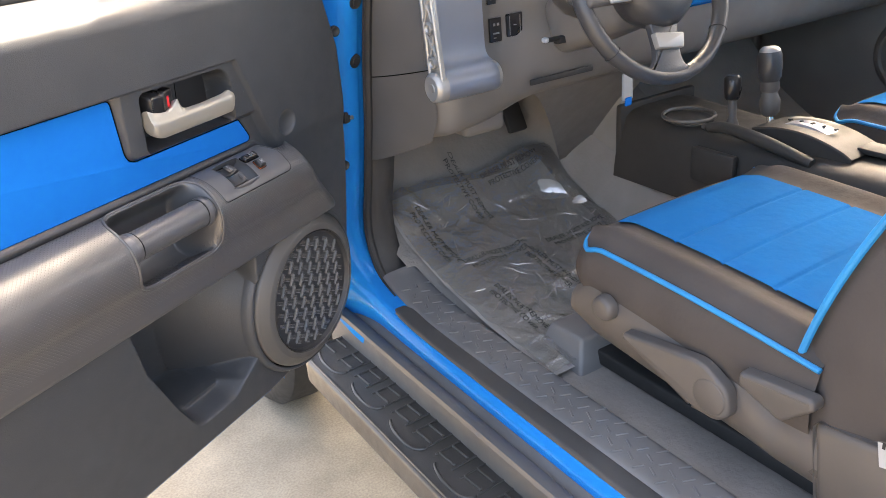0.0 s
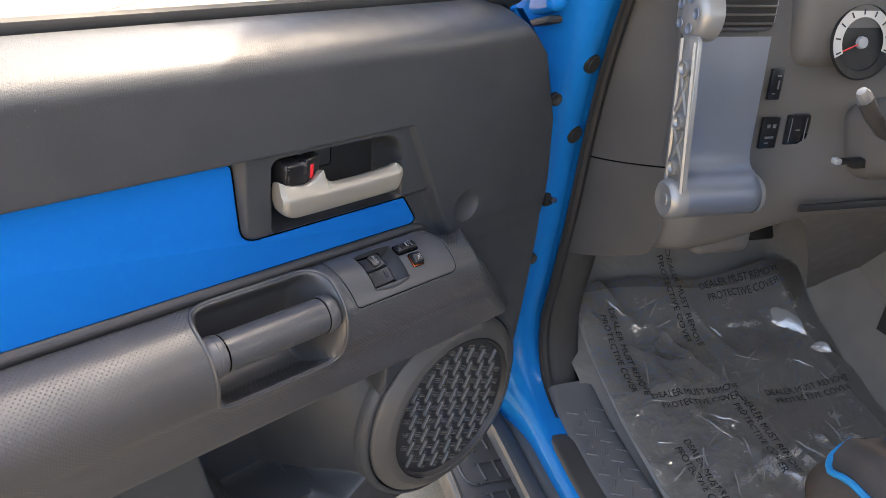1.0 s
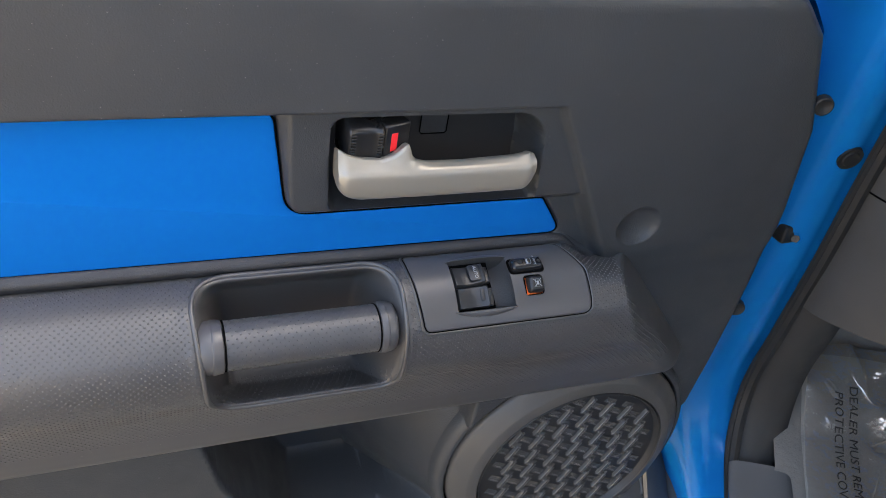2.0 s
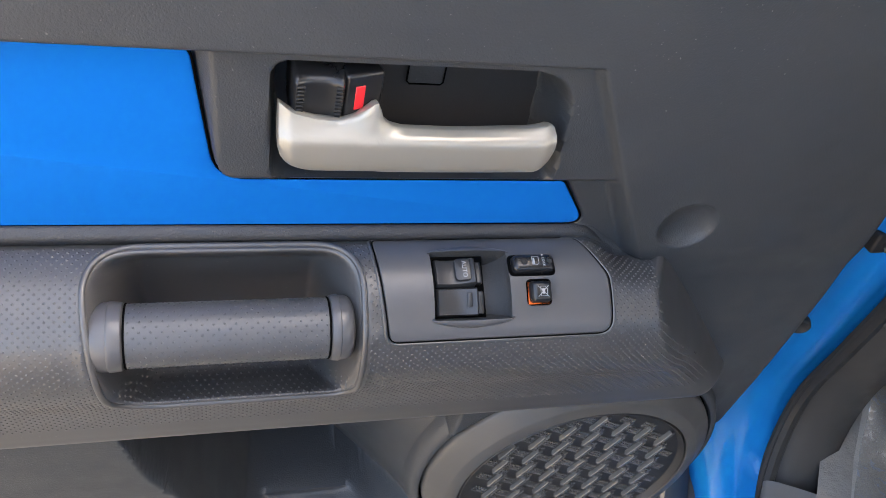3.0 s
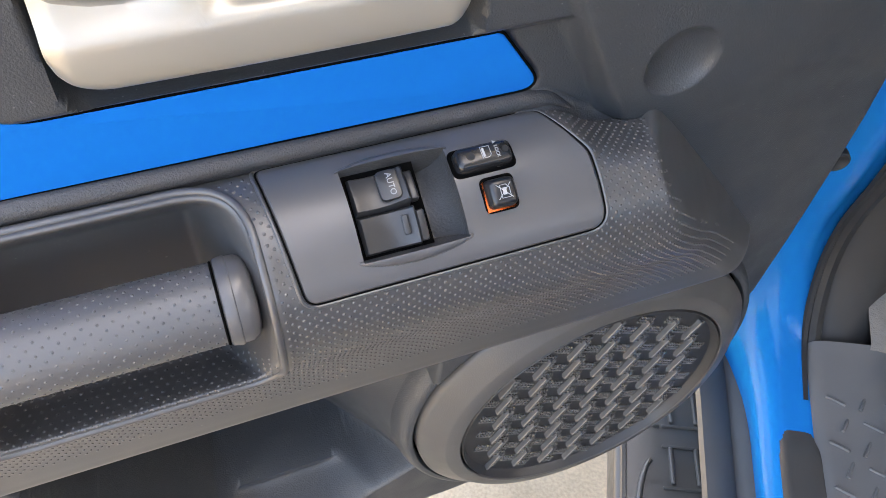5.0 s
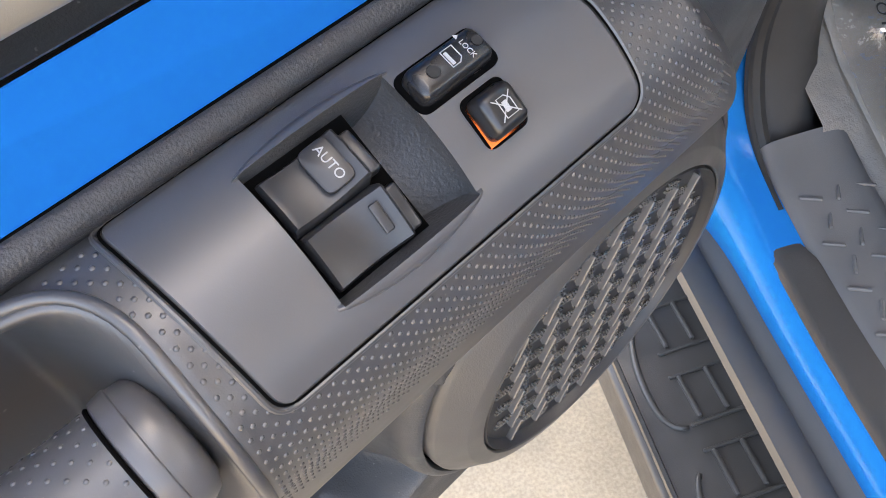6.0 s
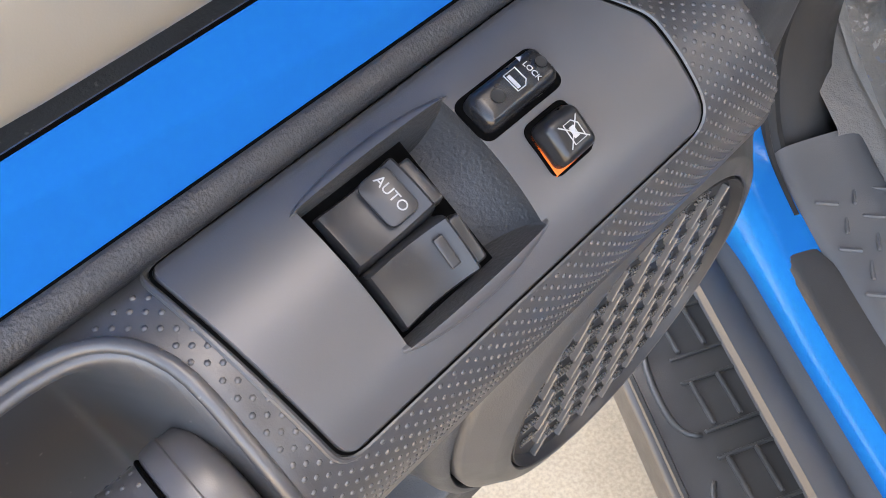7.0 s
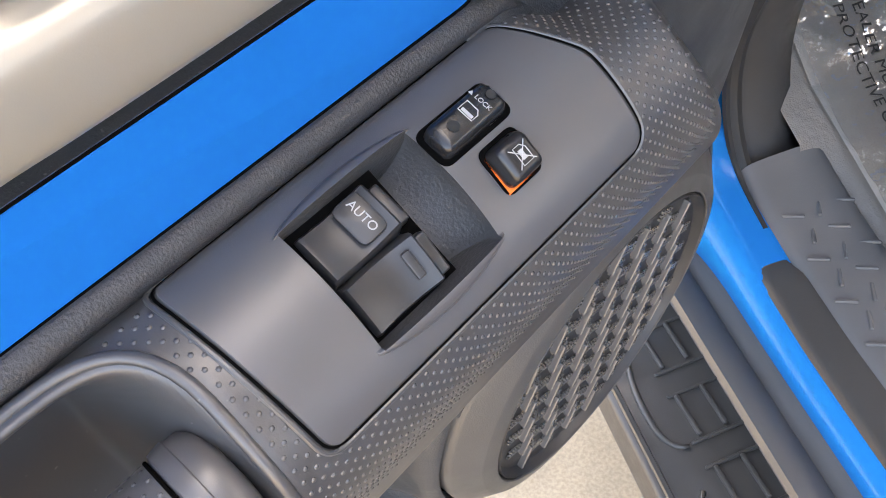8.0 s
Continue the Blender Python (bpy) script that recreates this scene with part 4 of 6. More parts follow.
def build_door_shell():
    """Painted steel shell and window seals behind the trim."""
    verts = []
    zs = np.linspace(0.62, 1.372, 40)
    sec = [(-0.020, 0.0), (-0.028, -0.010), (-0.030, -0.030), (-0.022, -0.060), (0.0, -0.105), (0.10, -0.135)]
    for z in zs:
        f = curve_at(FRONT_EDGE, max(z, 0.646))
        low = lambda w: min(z, 1.354 + w * 0.32)
        for dx, w in sec:
            verts.append((f + dx * 0.75 + 0.006, w - 0.012, low(w)))
        verts.append((REAR, -0.145, low(-0.145)))
        verts.append((REAR + 0.02, -0.10, low(-0.10)))
        verts.append((REAR + 0.02, -0.004, low(-0.004)))
    n = len(sec) + 3
    faces = grid_faces(len(zs), n)
    mesh_object("door_shell", verts, faces, BLUE, door, label="blue painted steel door shell", sharp=45)
    bm = rounded_box((REAR + 0.02, 0.11, 0.02), ((REAR + 0.0) / 2, -0.07, 0.625), 0.004)
    part("door_bottom", bm, BLUE, door)
    xs = np.linspace(REAR, -0.135, 50)
    bm = tube([(x, -0.066, 1.3590) for x in xs], 0.0090, 8, squash=(0.8, 1.0))
    part("window_seal", bm, RUBBER, door, "black rubber belt seal")
    bm = tube([(x, -0.100, 1.322) for x in xs], 0.008, 8)
    part("window_seal", bm, RUBBER, door)
    # outside mirror, its foot on the door's shoulder
    shell_out = round_outline([(0.105, -0.100), (0.035, -0.300), (-0.200, -0.300), (-0.165, -0.100)], [0.012, 0.04, 0.05, 0.02], 6)
    mirror = part("door_mirror", outline_slab(shell_out[::-1], 0.235, Matrix.Translation((0, 0, 1.366)), r=0.03, seg=4), BLUE, door, "blue outside mirror housing")
    part("mirror_glass", rounded_box((0.20, 0.006, 0.16), (-0.03, -0.098, 1.485), 0.02, 3), CHROME, mirror, "mirror glass")
    part("mirror_lamp", rounded_box((0.030, 0.012, 0.010), (0.070, -0.110, 1.3655), 0.003, 2), ORANGE, mirror, "orange indicator strip")
    part("mirror_arm", rounded_box((0.06, 0.09, 0.05), (-0.155, -0.075, 1.375), 0.012, 3), BLACK, mirror)
    bm = tube([(curve_at(FRONT_EDGE, z) - 0.004, -0.026, z) for z in np.linspace(1.350, 1.12, 30)], 0.0045, 8)
    part("shell_rim", bm, BLUE, door, "thin blue rim of the door shell")
    bm = tube([(curve_at(FRONT_EDGE, z) - 0.013 - 0.003 * math.sin(z * 60), -0.040, z) for z in np.linspace(1.365, 0.70, 60)], 0.0078, 8)
    part("edge_seal", bm, RUBBER, door, "black rubber door edge seal")
    for z, x, y in ((1.235, -0.226, 0.0125), (0.98, -0.253, 0.004)):
        f = Matrix.Translation((x, y, z)) @ Matrix.Rotation(radians(-90), 4, "X") @ Matrix.Rotation(radians(18), 4, "Y")
        part("trim_plug", lathe([(0, 0.0005), (0.004, 0.0008), (0.0075, 0.003), (0.009, 0.0022), (0.0095, -0.004)], 20, f), BLACK, door)


build_door_shell()


# ---- the car's body round the doorway ----
# World axes: x into the car, y to its front, z up.
CAR = Matrix.Translation((-0.038, -0.008, 0.022))
CABIN = Matrix.Translation((-0.015, -0.005, 0.022))
SEATS = Matrix.Translation((-0.042, -0.005, 0.022))
body = thing("car", "blue painted car body around the open front doorway", "car", CAR)

# Line of the doorway's inner edge: (y, z), from the windscreen pillar down and back along the sill.
EDGE = spline([(-0.02, 1.52), (0.035, 1.43), (0.075, 1.35), (0.108, 1.26), (0.135, 1.15), (0.158, 1.03), (0.190, 0.90), (0.214, 0.81), (0.206, 0.740), (0.168, 0.684), (0.10, 0.656), (0.02, 0.640), (-0.10, 0.634), (-0.5, 0.632), (-1.0, 0.632), (-1.7, 0.632)], 260)


def edge_normals(pts):
    t = np.gradient(pts, axis=0)
    t /= np.linalg.norm(t, axis=1)[:, None]
    return np.stack([-t[:, 1], t[:, 0]], 1) * np.array([1, 1])


EDGE_N = edge_normals(EDGE)
# out of the opening: forwards on the pillar, down on the sill
EDGE_N = np.array([n if (n[0] > 0 or n[1] < 0) and not (n[0] < -0.2) else -n for n in EDGE_N])


def along_edge(pillar, sill, first=0, last=None, turn=(0.86, 0.66)):
    """Verts of a strip along the doorway: sections of (x, out) for the pillar and for the sill, blended between."""
    verts, rows = [], 0
    for (y, z), n in list(zip(EDGE, EDGE_N))[first:last]:
        k = step(turn[0], turn[1], z + max(0.0, y) * 0.25) if y < 0.25 else 0
        rows += 1
        for (xa, da), (xb, db) in zip(pillar, sill):
            x, d = mix(xa, xb, k), mix(da, db, k)
            verts.append((x, y + n[0] * d, z + n[1] * d))
    return verts, rows


def build_frame():
    pil = [(0.058, 0.004), (0.045, 0.0), (0.034, -0.012), (0.014, -0.020), (-0.012, -0.010), (-0.040, 0.014), (-0.062, 0.040), (-0.080, 0.075), (-0.092, 0.120), (-0.094, 0.20)]
    sil = [(0.062, -0.008), (0.059, -0.0115), (0.050, -0.0128), (0.038, -0.0130), (0.0265, -0.0128), (0.0205, -0.0105), (0.0150, -0.0050), (0.0100, 0.0020), (0.0075, 0.0090), (0.0070, 0.0220), (0.009, 0.05), (0.012, 0.14)]
    dense_p, dense_s = spline(pil, 40), spline(sil, 40)
    v, n = along_edge(dense_p, dense_s)
    v_frame, n_frame = v, n
    mesh_object("door_frame", v, [f[::-1] for f in grid_faces(n, 40)], BLUE, body, label="glossy blue painted pillar and sill", sharp=60)
    # rubber seal and its retaining lip
    path = [(0.060, y - n_[0] * 0.004, z - n_[1] * 0.004) for (y, z), n_ in zip(EDGE, EDGE_N) if z > 0.656]
    part("door_seal", tube(path, 0.0085, 8), RUBBER, body, "black rubber doorway seal")
    path = [(0.050, y - n_[0] * 0.010, z - n_[1] * 0.010) for (y, z), n_ in zip(EDGE, EDGE_N) if z > 0.656]
    part("seal_lip", tube(path, 0.004, 6), RUBBER, body)
    # grommets in the pillar
    for y, z in ((0.0834, 1.279), (0.1144, 1.169)):
        f = Matrix.Translation((0.0285, y, z)) @ Vector((0.36, -0.90, -0.25)).to_track_quat("Z", "Y").to_matrix().to_4x4()
        part("grommet", lathe([(0, 0.0026), (0.008, 0.0024), (0.0095, 0.001), (0.0132, 0.0014), (0.0142, -0.003)], 20, f), BLACK, body, "black rubber grommet")
    # check strap between pillar and door
    strap = part("check_strap", rounded_box((0.09, 0.010, 0.006), (-0.030, 0.140, 1.061), 0.002, turn=Matrix.Rotation(radians(18), 3, "Z")), BLACK, body, "dark greased door check strap")
    part("strap_bracket", rounded_box((0.030, 0.020, 0.022), (0.008, 0.142, 1.063), 0.003, turn=Matrix.Rotation(radians(30), 3, "Z")), BLACK, strap)
    part("bracket_bolt", lathe([(0, 0.006), (0.005, 0.006), (0.0055, 0.0)], 6, Matrix.Translation((0.012, 0.131, 1.063)) @ Matrix.Rotation(radians(90), 4, "X")), CHROME, strap)
    # hinges
    for z in (1.20, 0.80):
        part("hinge", rounded_box((0.075, 0.03, 0.055), (-0.085, 0.17, z), 0.006, turn=Matrix.Rotation(radians(25), 3, "Z")), BLUE, body)
    # front wing outside, behind the door
    zs, ys = np.linspace(0.62, 1.36, 14), np.linspace(0.19, 1.5, 14)
    v = [(-0.095 - 0.05 * step(0.6, 1.0, z) + 0.06 * step(1.2, 1.36, z), y, z) for z in zs for y in ys]
    mesh_object("front_wing", v, grid_faces(14, 14), BLUE, body)
    v = [(-0.035 + 0.9 * k, 0.30 + 1.2 * j, 1.36 + 0.08 * math.sin(k * math.pi / 2) - 0.02 * j) for k in np.linspace(0, 2, 12) for j in np.linspace(0, 1, 6)]
    mesh_object("bonnet", v, grid_faces(12, 6), BLUE, body)
    part("wing_corner", rounded_box((0.03, 0.17, 0.06), (-0.045, 0.135, 1.365), 0.012, 3, turn=Matrix.Rotation(radians(-14), 3, "X")), BLUE, body, "blue rear corner of the front wing")
    part("cowl_flap", rounded_box((0.022, 0.15, 0.010), (-0.046, 0.125, 1.327), 0.004, 2, turn=Matrix.Rotation(radians(-14), 3, "X")), RUBBER, body, "black rubber cowl flap")
    # black stick-on guard on the sill's riser
    grid = np.array(v_frame).reshape(n_frame, 40, 3)
    rows = [i for i, (y, z) in enumerate(EDGE) if y < 0.085 and z < 0.7]
    gu, gv = np.gradient(grid, axis=0), np.gradient(grid, axis=1)
    nn = np.cross(gv, gu)
    nn /= np.maximum(np.linalg.norm(nn, axis=2), 1e-9)[:, :, None]
    cols = np.linspace(0.6, int(np.argmax(dense_s[:, 0] < 0.0225)) - 0.6, 16)
    v = []
    for i in rows:
        y = EDGE[i][0]
        for c, col in enumerate(cols):
            j = int(col)
            p, o = mix(grid[i, j], grid[i, j + 1], col - j), nn[i, j]
            o = o if o[2] > 0 else -o
            rim = (15.0 - c) / 2.0 + 0.1
            fore = (0.070 - 0.020 * (abs(c - 7.5) / 7.5) ** 4 - y) / 0.008
            v.append(p + o * (0.0042 * min(max(min(rim, fore), -0.4), 1.0) ** 1 if min(rim, fore) > 0 else -0.001))
    mesh_object("sill_guard", v, [f[::-1] for f in grid_faces(len(rows), 16)], STEP_GUARD, body, label="black rubber guard on the sill riser")
    # rocker moulding below the painted sill
    ys = np.linspace(0.36, -1.7, 60)
    sec = spline([(0.030, 0.590), (0.020, 0.6085), (0.008, 0.6105), (-0.002, 0.6060), (-0.006, 0.5990), (-0.012, 0.6060), (-0.026, 0.6120), (-0.038, 0.6130), (-0.0425, 0.6100), (-0.0420, 0.6030), (-0.032, 0.5960), (-0.006, 0.5880), (0.001, 0.570), (0.003, 0.45)], 32)
    v = [(x - 0.001 - 0.004 * step(0.1, 0.36, y), y, z + 0.006 + 0.006 * step(0.0, 0.36, y)) for y in ys for x, z in sec]
    mesh_object("rocker_moulding", v, [f[::-1] for f in grid_faces(60, 32)], ROCKER, body, label="grey plastic rocker moulding", sharp=50)


build_frame()


def build_sill_tread():
    """Grey plastic sill cover with its embossed tread, and the kick panel that carries it up the pillar."""
    low = [(y, z) for y, z in EDGE if z < 0.72][::-1]
    sill_rise = lambda y: float(np.interp(y, [q[0] for q in low], [q[1] for q in low])) - 0.645
    ys = np.r_[np.linspace(0.158, 0.0, 24), np.linspace(-0.02, -1.7, 80)]
    sec = spline([(0.0555, 0.640), (0.0545, 0.652), (0.0600, 0.6605), (0.0720, 0.6640), (0.1100, 0.6660), (0.1330, 0.6650), (0.1420, 0.6590), (0.1500, 0.6350), (0.1600, 0.6000)], 30)
    v = []
    for y in ys:
        up = sill_rise(y)
        inn = 0.012 * step(0.0, 0.145, y)
        for x, z in sec:
            v.append((x - inn * 0.3, y, z + up * (1 if z > 0.63 else 0.2)))
    sill = mesh_object("sill_cover", v, grid_faces(104, 30), TREAD, body, label="grey plastic sill cover with embossed tread", sharp=60)
    bar = rounded_box((0.020, 0.0034, 0.0030), (0, 0, 0), 0.0009, 1)
    me = bpy.data.meshes.new("tread_bar")
    bar.to_mesh(me)
    bar.free()
    me.materials.append(TREAD)
    k = 0
    for i in range(60):
        y = 0.10 - i * 0.0225
        for j in range(3):
            x = 0.076 + j * 0.026 + (0.008 if i % 2 else 0)
            if x > 0.134:
                continue
            z = 0.6655 + sill_rise(y) + (0.0006 if 0.085 < x < 0.125 else -0.0002)
            ob = new("tread_bar", me)
            ob.parent = sill
            ob.matrix_basis = pose(x, y, z, 0, 0, 65 if (i + j) % 2 else -25)
            k += 1
    # kick panel: follows the doorway's edge forwards of the seam
    idx = [i for i, (y, z) in enumerate(EDGE) if 0.653 < z < 1.06 and y > 0.085]
    sec = spline([(0.058, 0.006), (0.066, -0.004), (0.090, -0.006), (0.124, 0.006), (0.138, 0.030), (0.143, 0.10), (0.143, 0.40)], 18)
    v = []
    for i in idx:
        (y, z), n_ = EDGE[i], EDGE_N[i]
        for x, d in sec:
            v.append((x, y + max(n_[0], 0.35 if d > 0.05 else 0) * d, z + n_[1] * d * (1 if d < 0.05 else 0.15)))
    v += [(x, y, z - 0.10) for x, y, z in v[-18:]]
    mesh_object("kick_panel", v, grid_faces(len(idx) + 1, 18), KICK, body, label="dark plastic kick panel", sharp=60)
    # pillar trim above it
    idx = [i for i, (y, z) in enumerate(EDGE) if 1.03 < z]
    v = []
    for i in idx:
        (y, z), n_ = EDGE[i], EDGE_N[i]
        for x, d in spline([(0.060, 0.006), (0.070, -0.002), (0.085, 0.004), (0.10, 0.03), (0.11, 0.2)], 12):
            v.append((x, y + n_[0] * d, z + n_[1] * d))
    mesh_object("pillar_trim", v, grid_faces(len(idx), 12), DASH, body)


build_sill_tread()


def floor_z(x, y):
    z = curve_at([(-1.7, 0.615), (-0.35, 0.618), (-0.1, 0.640), (0.05, 0.668), (0.20, 0.715), (0.32, 0.79), (0.46, 0.95), (0.60, 1.15)], y)
    tun = step(0.60, 0.70, x) - step(0.92, 1.02, x)
    return z + 0.16 * tun


def build_shell():
    xs, ys = np.linspace(0.112, 1.58, 50), np.linspace(-1.75, 0.60, 70)
    v = [(x, y, floor_z(x, y) - (0.04 * step(0.155, 0.125, x) if y < 0.15 else 0)) for x in xs for y in ys]
    mesh_object("cabin_floor", v, grid_faces(50, 70), CARPET, body, label="dark carpeted cabin floor")
    v = [(x, y, floor_z(x, y) - 0.06) for x in np.linspace(0.105, 1.60, 20) for y in np.linspace(-1.75, 0.64, 40)]
    mesh_object("floor_pan", v, grid_faces(20, 40), BLACK, body)
    # hidden black box added inside the wing to stop sun leaking through
    part("cavity_light_blocker", rounded_box((0.085, 0.46, 0.86), (0.048, 0.455, 0.92), 0.01), BLACK, body)
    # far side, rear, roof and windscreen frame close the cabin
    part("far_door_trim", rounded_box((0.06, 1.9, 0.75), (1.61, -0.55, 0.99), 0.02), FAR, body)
    f = Matrix.Translation((1.578, -0.09, 0.93)) @ Matrix.Rotation(radians(-90), 4, "Y")
    part("far_speaker_ring", lathe([(0, 0.006), (0.085, 0.006), (0.090, 0.012), (0.098, 0.013), (0.106, 0.008), (0.112, -0.004)], 48, f), BASE, body, "round speaker surround on the far door")
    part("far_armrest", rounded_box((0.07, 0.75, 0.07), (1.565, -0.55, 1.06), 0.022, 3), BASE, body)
    part("far_pillar", rounded_box((0.07, 0.16, 0.6), (1.58, -1.05, 1.55), 0.02), DASH, body)
    part("far_pillar", rounded_box((0.07, 0.12, 0.6), (1.58, 0.05, 1.55), 0.02), DASH, body)
    part("rear_wall", rounded_box((1.6, 0.06, 0.85), (0.8, -1.78, 1.02), 0.02), DASH, body)
    # unseen roof, drawn forward past the screen to block sun on the seats
    part("roof", rounded_box((1.62, 2.14, 0.05), (0.82, -0.74, 1.86), 0.02), HEAD, body)
    # cowl and screen pillars are blockers added to keep sun off the doorway pillar
    part("cowl", rounded_box((1.60, 0.26, 0.10), (0.79, 0.29, 1.385), 0.02), BLUE, body)
    for x in (0.055, 1.585):
        part("screen_pillar_blocker", tube([(x, 0.20, 1.38), (x + 0.01, 0.10, 1.84)], 0.05, 10), BLUE, body)
    part("rear_side_panel", rounded_box((0.07, 0.66, 0.78), (0.02, -1.46, 0.98), 0.03, 3), BLUE, body)
    part("rear_pillar", rounded_box((0.06, 0.14, 0.50), (0.045, -1.20, 1.60), 0.02, 3), BLUE, body)
    part("far_side_skin", rounded_box((0.05, 1.98, 0.80), (1.68, -0.79, 0.98), 0.03, 3), BLUE, body)
    part("tail_skin", rounded_box((1.62, 0.05, 0.80), (0.82, -1.84, 0.98), 0.03, 3), BLUE, body)
    part("far_wing", rounded_box((0.10, 1.30, 0.76), (1.70, 0.85, 1.0), 0.04, 3), BLUE, body)
    part("nose_panel", rounded_box((1.78, 0.08, 0.80), (0.83, 1.52, 0.98), 0.03, 3), BLUE, body)
    part("far_kick", rounded_box((0.06, 0.4, 0.85), (1.622, 0.62, 1.0), 0.01), CARPET, body)
    part("footwell_side", rounded_box((0.02, 0.46, 0.62), (0.098, 0.45, 0.84), 0.004), KICK, body)
    part("chassis_rail", rounded_box((0.10, 2.2, 0.22), (0.14, -0.6, 0.49), 0.02), BLACK, body)
    part("tunnel_side", rounded_box((0.03, 0.52, 0.46), (0.700, 0.35, 0.93), 0.01, 2), FOOTWALL, body, "brown felt side of the footwell")
    part("fire_wall", rounded_box((1.5, 0.04, 0.75), (0.82, 0.63, 1.05), 0.01), CARPET, body)


build_shell()


def build_road_wheels():
    """Tyres under the car, out of sight but for the whole."""
    for y in (0.98, -1.62):
        for x, s in ((0.06, -1), (1.56, 1)):
            f = Matrix.Translation((x, y, 0.363)) @ Matrix.Rotation(radians(90 * s), 4, "Y")
            tyre = part("road_wheel", lathe([(0.22, -0.11), (0.30, -0.12), (0.355, -0.11), (0.381, -0.085), (0.385, 0.0), (0.381, 0.085), (0.355, 0.11), (0.30, 0.12), (0.22, 0.11)], 48, f), RUBBER, body, "black rubber tyre on a silver rim")
            part("wheel_rim", lathe([(0, 0.06), (0.06, 0.065), (0.08, 0.05), (0.19, 0.07), (0.225, 0.10), (0.23, 0.06), (0.2, 0.02)], 40, f), SILVER, tyre)


build_road_wheels()


# ---- running board ----
def build_running_board():
    rb = thing("running_board", "black running board with embossed oval rubber tread", "running board", pose(-0.038, -0.5, 0.437))
    org = Vector((-0.02, -0.5, 0.40))
    out = round_outline([(-0.133, 0.300), (0.02, 0.300), (0.02, -1.75), (-0.133, -1.75)], [0.06, 0.02, 0.02, 0.06], 8)
    bm = outline_slab([(x - org.x, y - org.y) for x, y in out], 0.055, Matrix.Translation((0, 0, 0.025)), r=0.008, seg=3)
    slab = part("step_pad", bm, STEP, rb, "black moulded step pad")
    rim = [(x - org.x, y - org.y, 0.079) for x, y in round_outline([(-0.122, 0.290), (0.012, 0.290), (0.012, -1.7), (-0.122, -1.7)], [0.052, 0.02, 0.02, 0.05], 8)]
    part("step_rim", tube(rim, 0.0042, 6, closed=True), STEP, rb, "raised rim of the step pad")
    # embossed ovals open to the outer side, and rows of short ribs
    u = [(-0.080, 0.0), (-0.092, 0.004), (-0.102, 0.020), (-0.105, 0.048), (-0.103, 0.080), (-0.096, 0.108), (-0.090, 0.118)]
    path = spline([(x, y, 0) for x, y in u], 20)
    arc = bmesh.new()
    tube([(p[0], p[1], 0) for p in path], [0.0026 + 0.0014 * math.sin(i / 19 * math.pi) for i in range(20)], 6, bm=arc)
    arc_me = bpy.data.meshes.new("tread_arc")
    arc.to_mesh(arc_me)
    arc.free()
    arc_me.polygons.foreach_set("use_smooth", [True] * len(arc_me.polygons))
    arc_me.materials.append(STEP)
    rib = rounded_box((0.0052, 0.048, 0.007), (0, 0, 0), 0.0018, 2)
    rib_me = bpy.data.meshes.new("tread_rib")
    rib.to_mesh(rib_me)
    rib.free()
    rib_me.materials.append(STEP)
    for i in range(11):
        y = -0.014 - (i - 1) * 0.164
        ob = new("tread_arc", arc_me)
        ob.parent = slab
        ob.matrix_basis = pose(-org.x, y - org.y, 0.0805)
        for j, x in enumerate((-0.066, -0.036, -0.008)):
            for h in (0.0, 0.082):
                ob = new("tread_rib", rib_me)
                ob.parent = slab
                ob.matrix_basis = pose(x - org.x, y + 0.031 + h - org.y + 0.002 * j, 0.0805, 0, 0, 3)
    ridge = rounded_box((0.088, 0.004, 0.005), (0, 0, 0), 0.0015, 2)
    ridge_me = bpy.data.meshes.new("tread_ridge")
    ridge.to_mesh(ridge_me)
    ridge.free()
    ridge_me.materials.append(STEP)
    for i in range(22):
        for off in (-0.027, 0.027):
            ob = new("tread_ridge", ridge_me)
            ob.parent = slab
            ob.matrix_basis = pose(-0.033 - org.x, 0.181 - 0.082 * i + off - org.y, 0.0800, 0, 0, 3)
    for y in (0.10, -0.7, -1.5):
        part("bracket", rounded_box((0.12, 0.05, 0.05), (0.06, y - org.y, 0.025), 0.006), BLACK, rb)
    return rb


build_running_board()


# ---- driver's seat ----
def cushion_top(u, v, w=0.49, d=0.50):
    """Height over the driver's cushion: u across (-1..1), v from front 0 to back 1."""
    bol = 0.012 * step(0.70, 0.88, abs(u)) - 0.024 * step(0.88, 1.0, abs(u))
    fore = -0.012 * step(0.14, 0.0, v) ** 1.3
    return 0.912 + bol + fore - 0.026 * v + 0.006 * math.sin(v * math.pi)


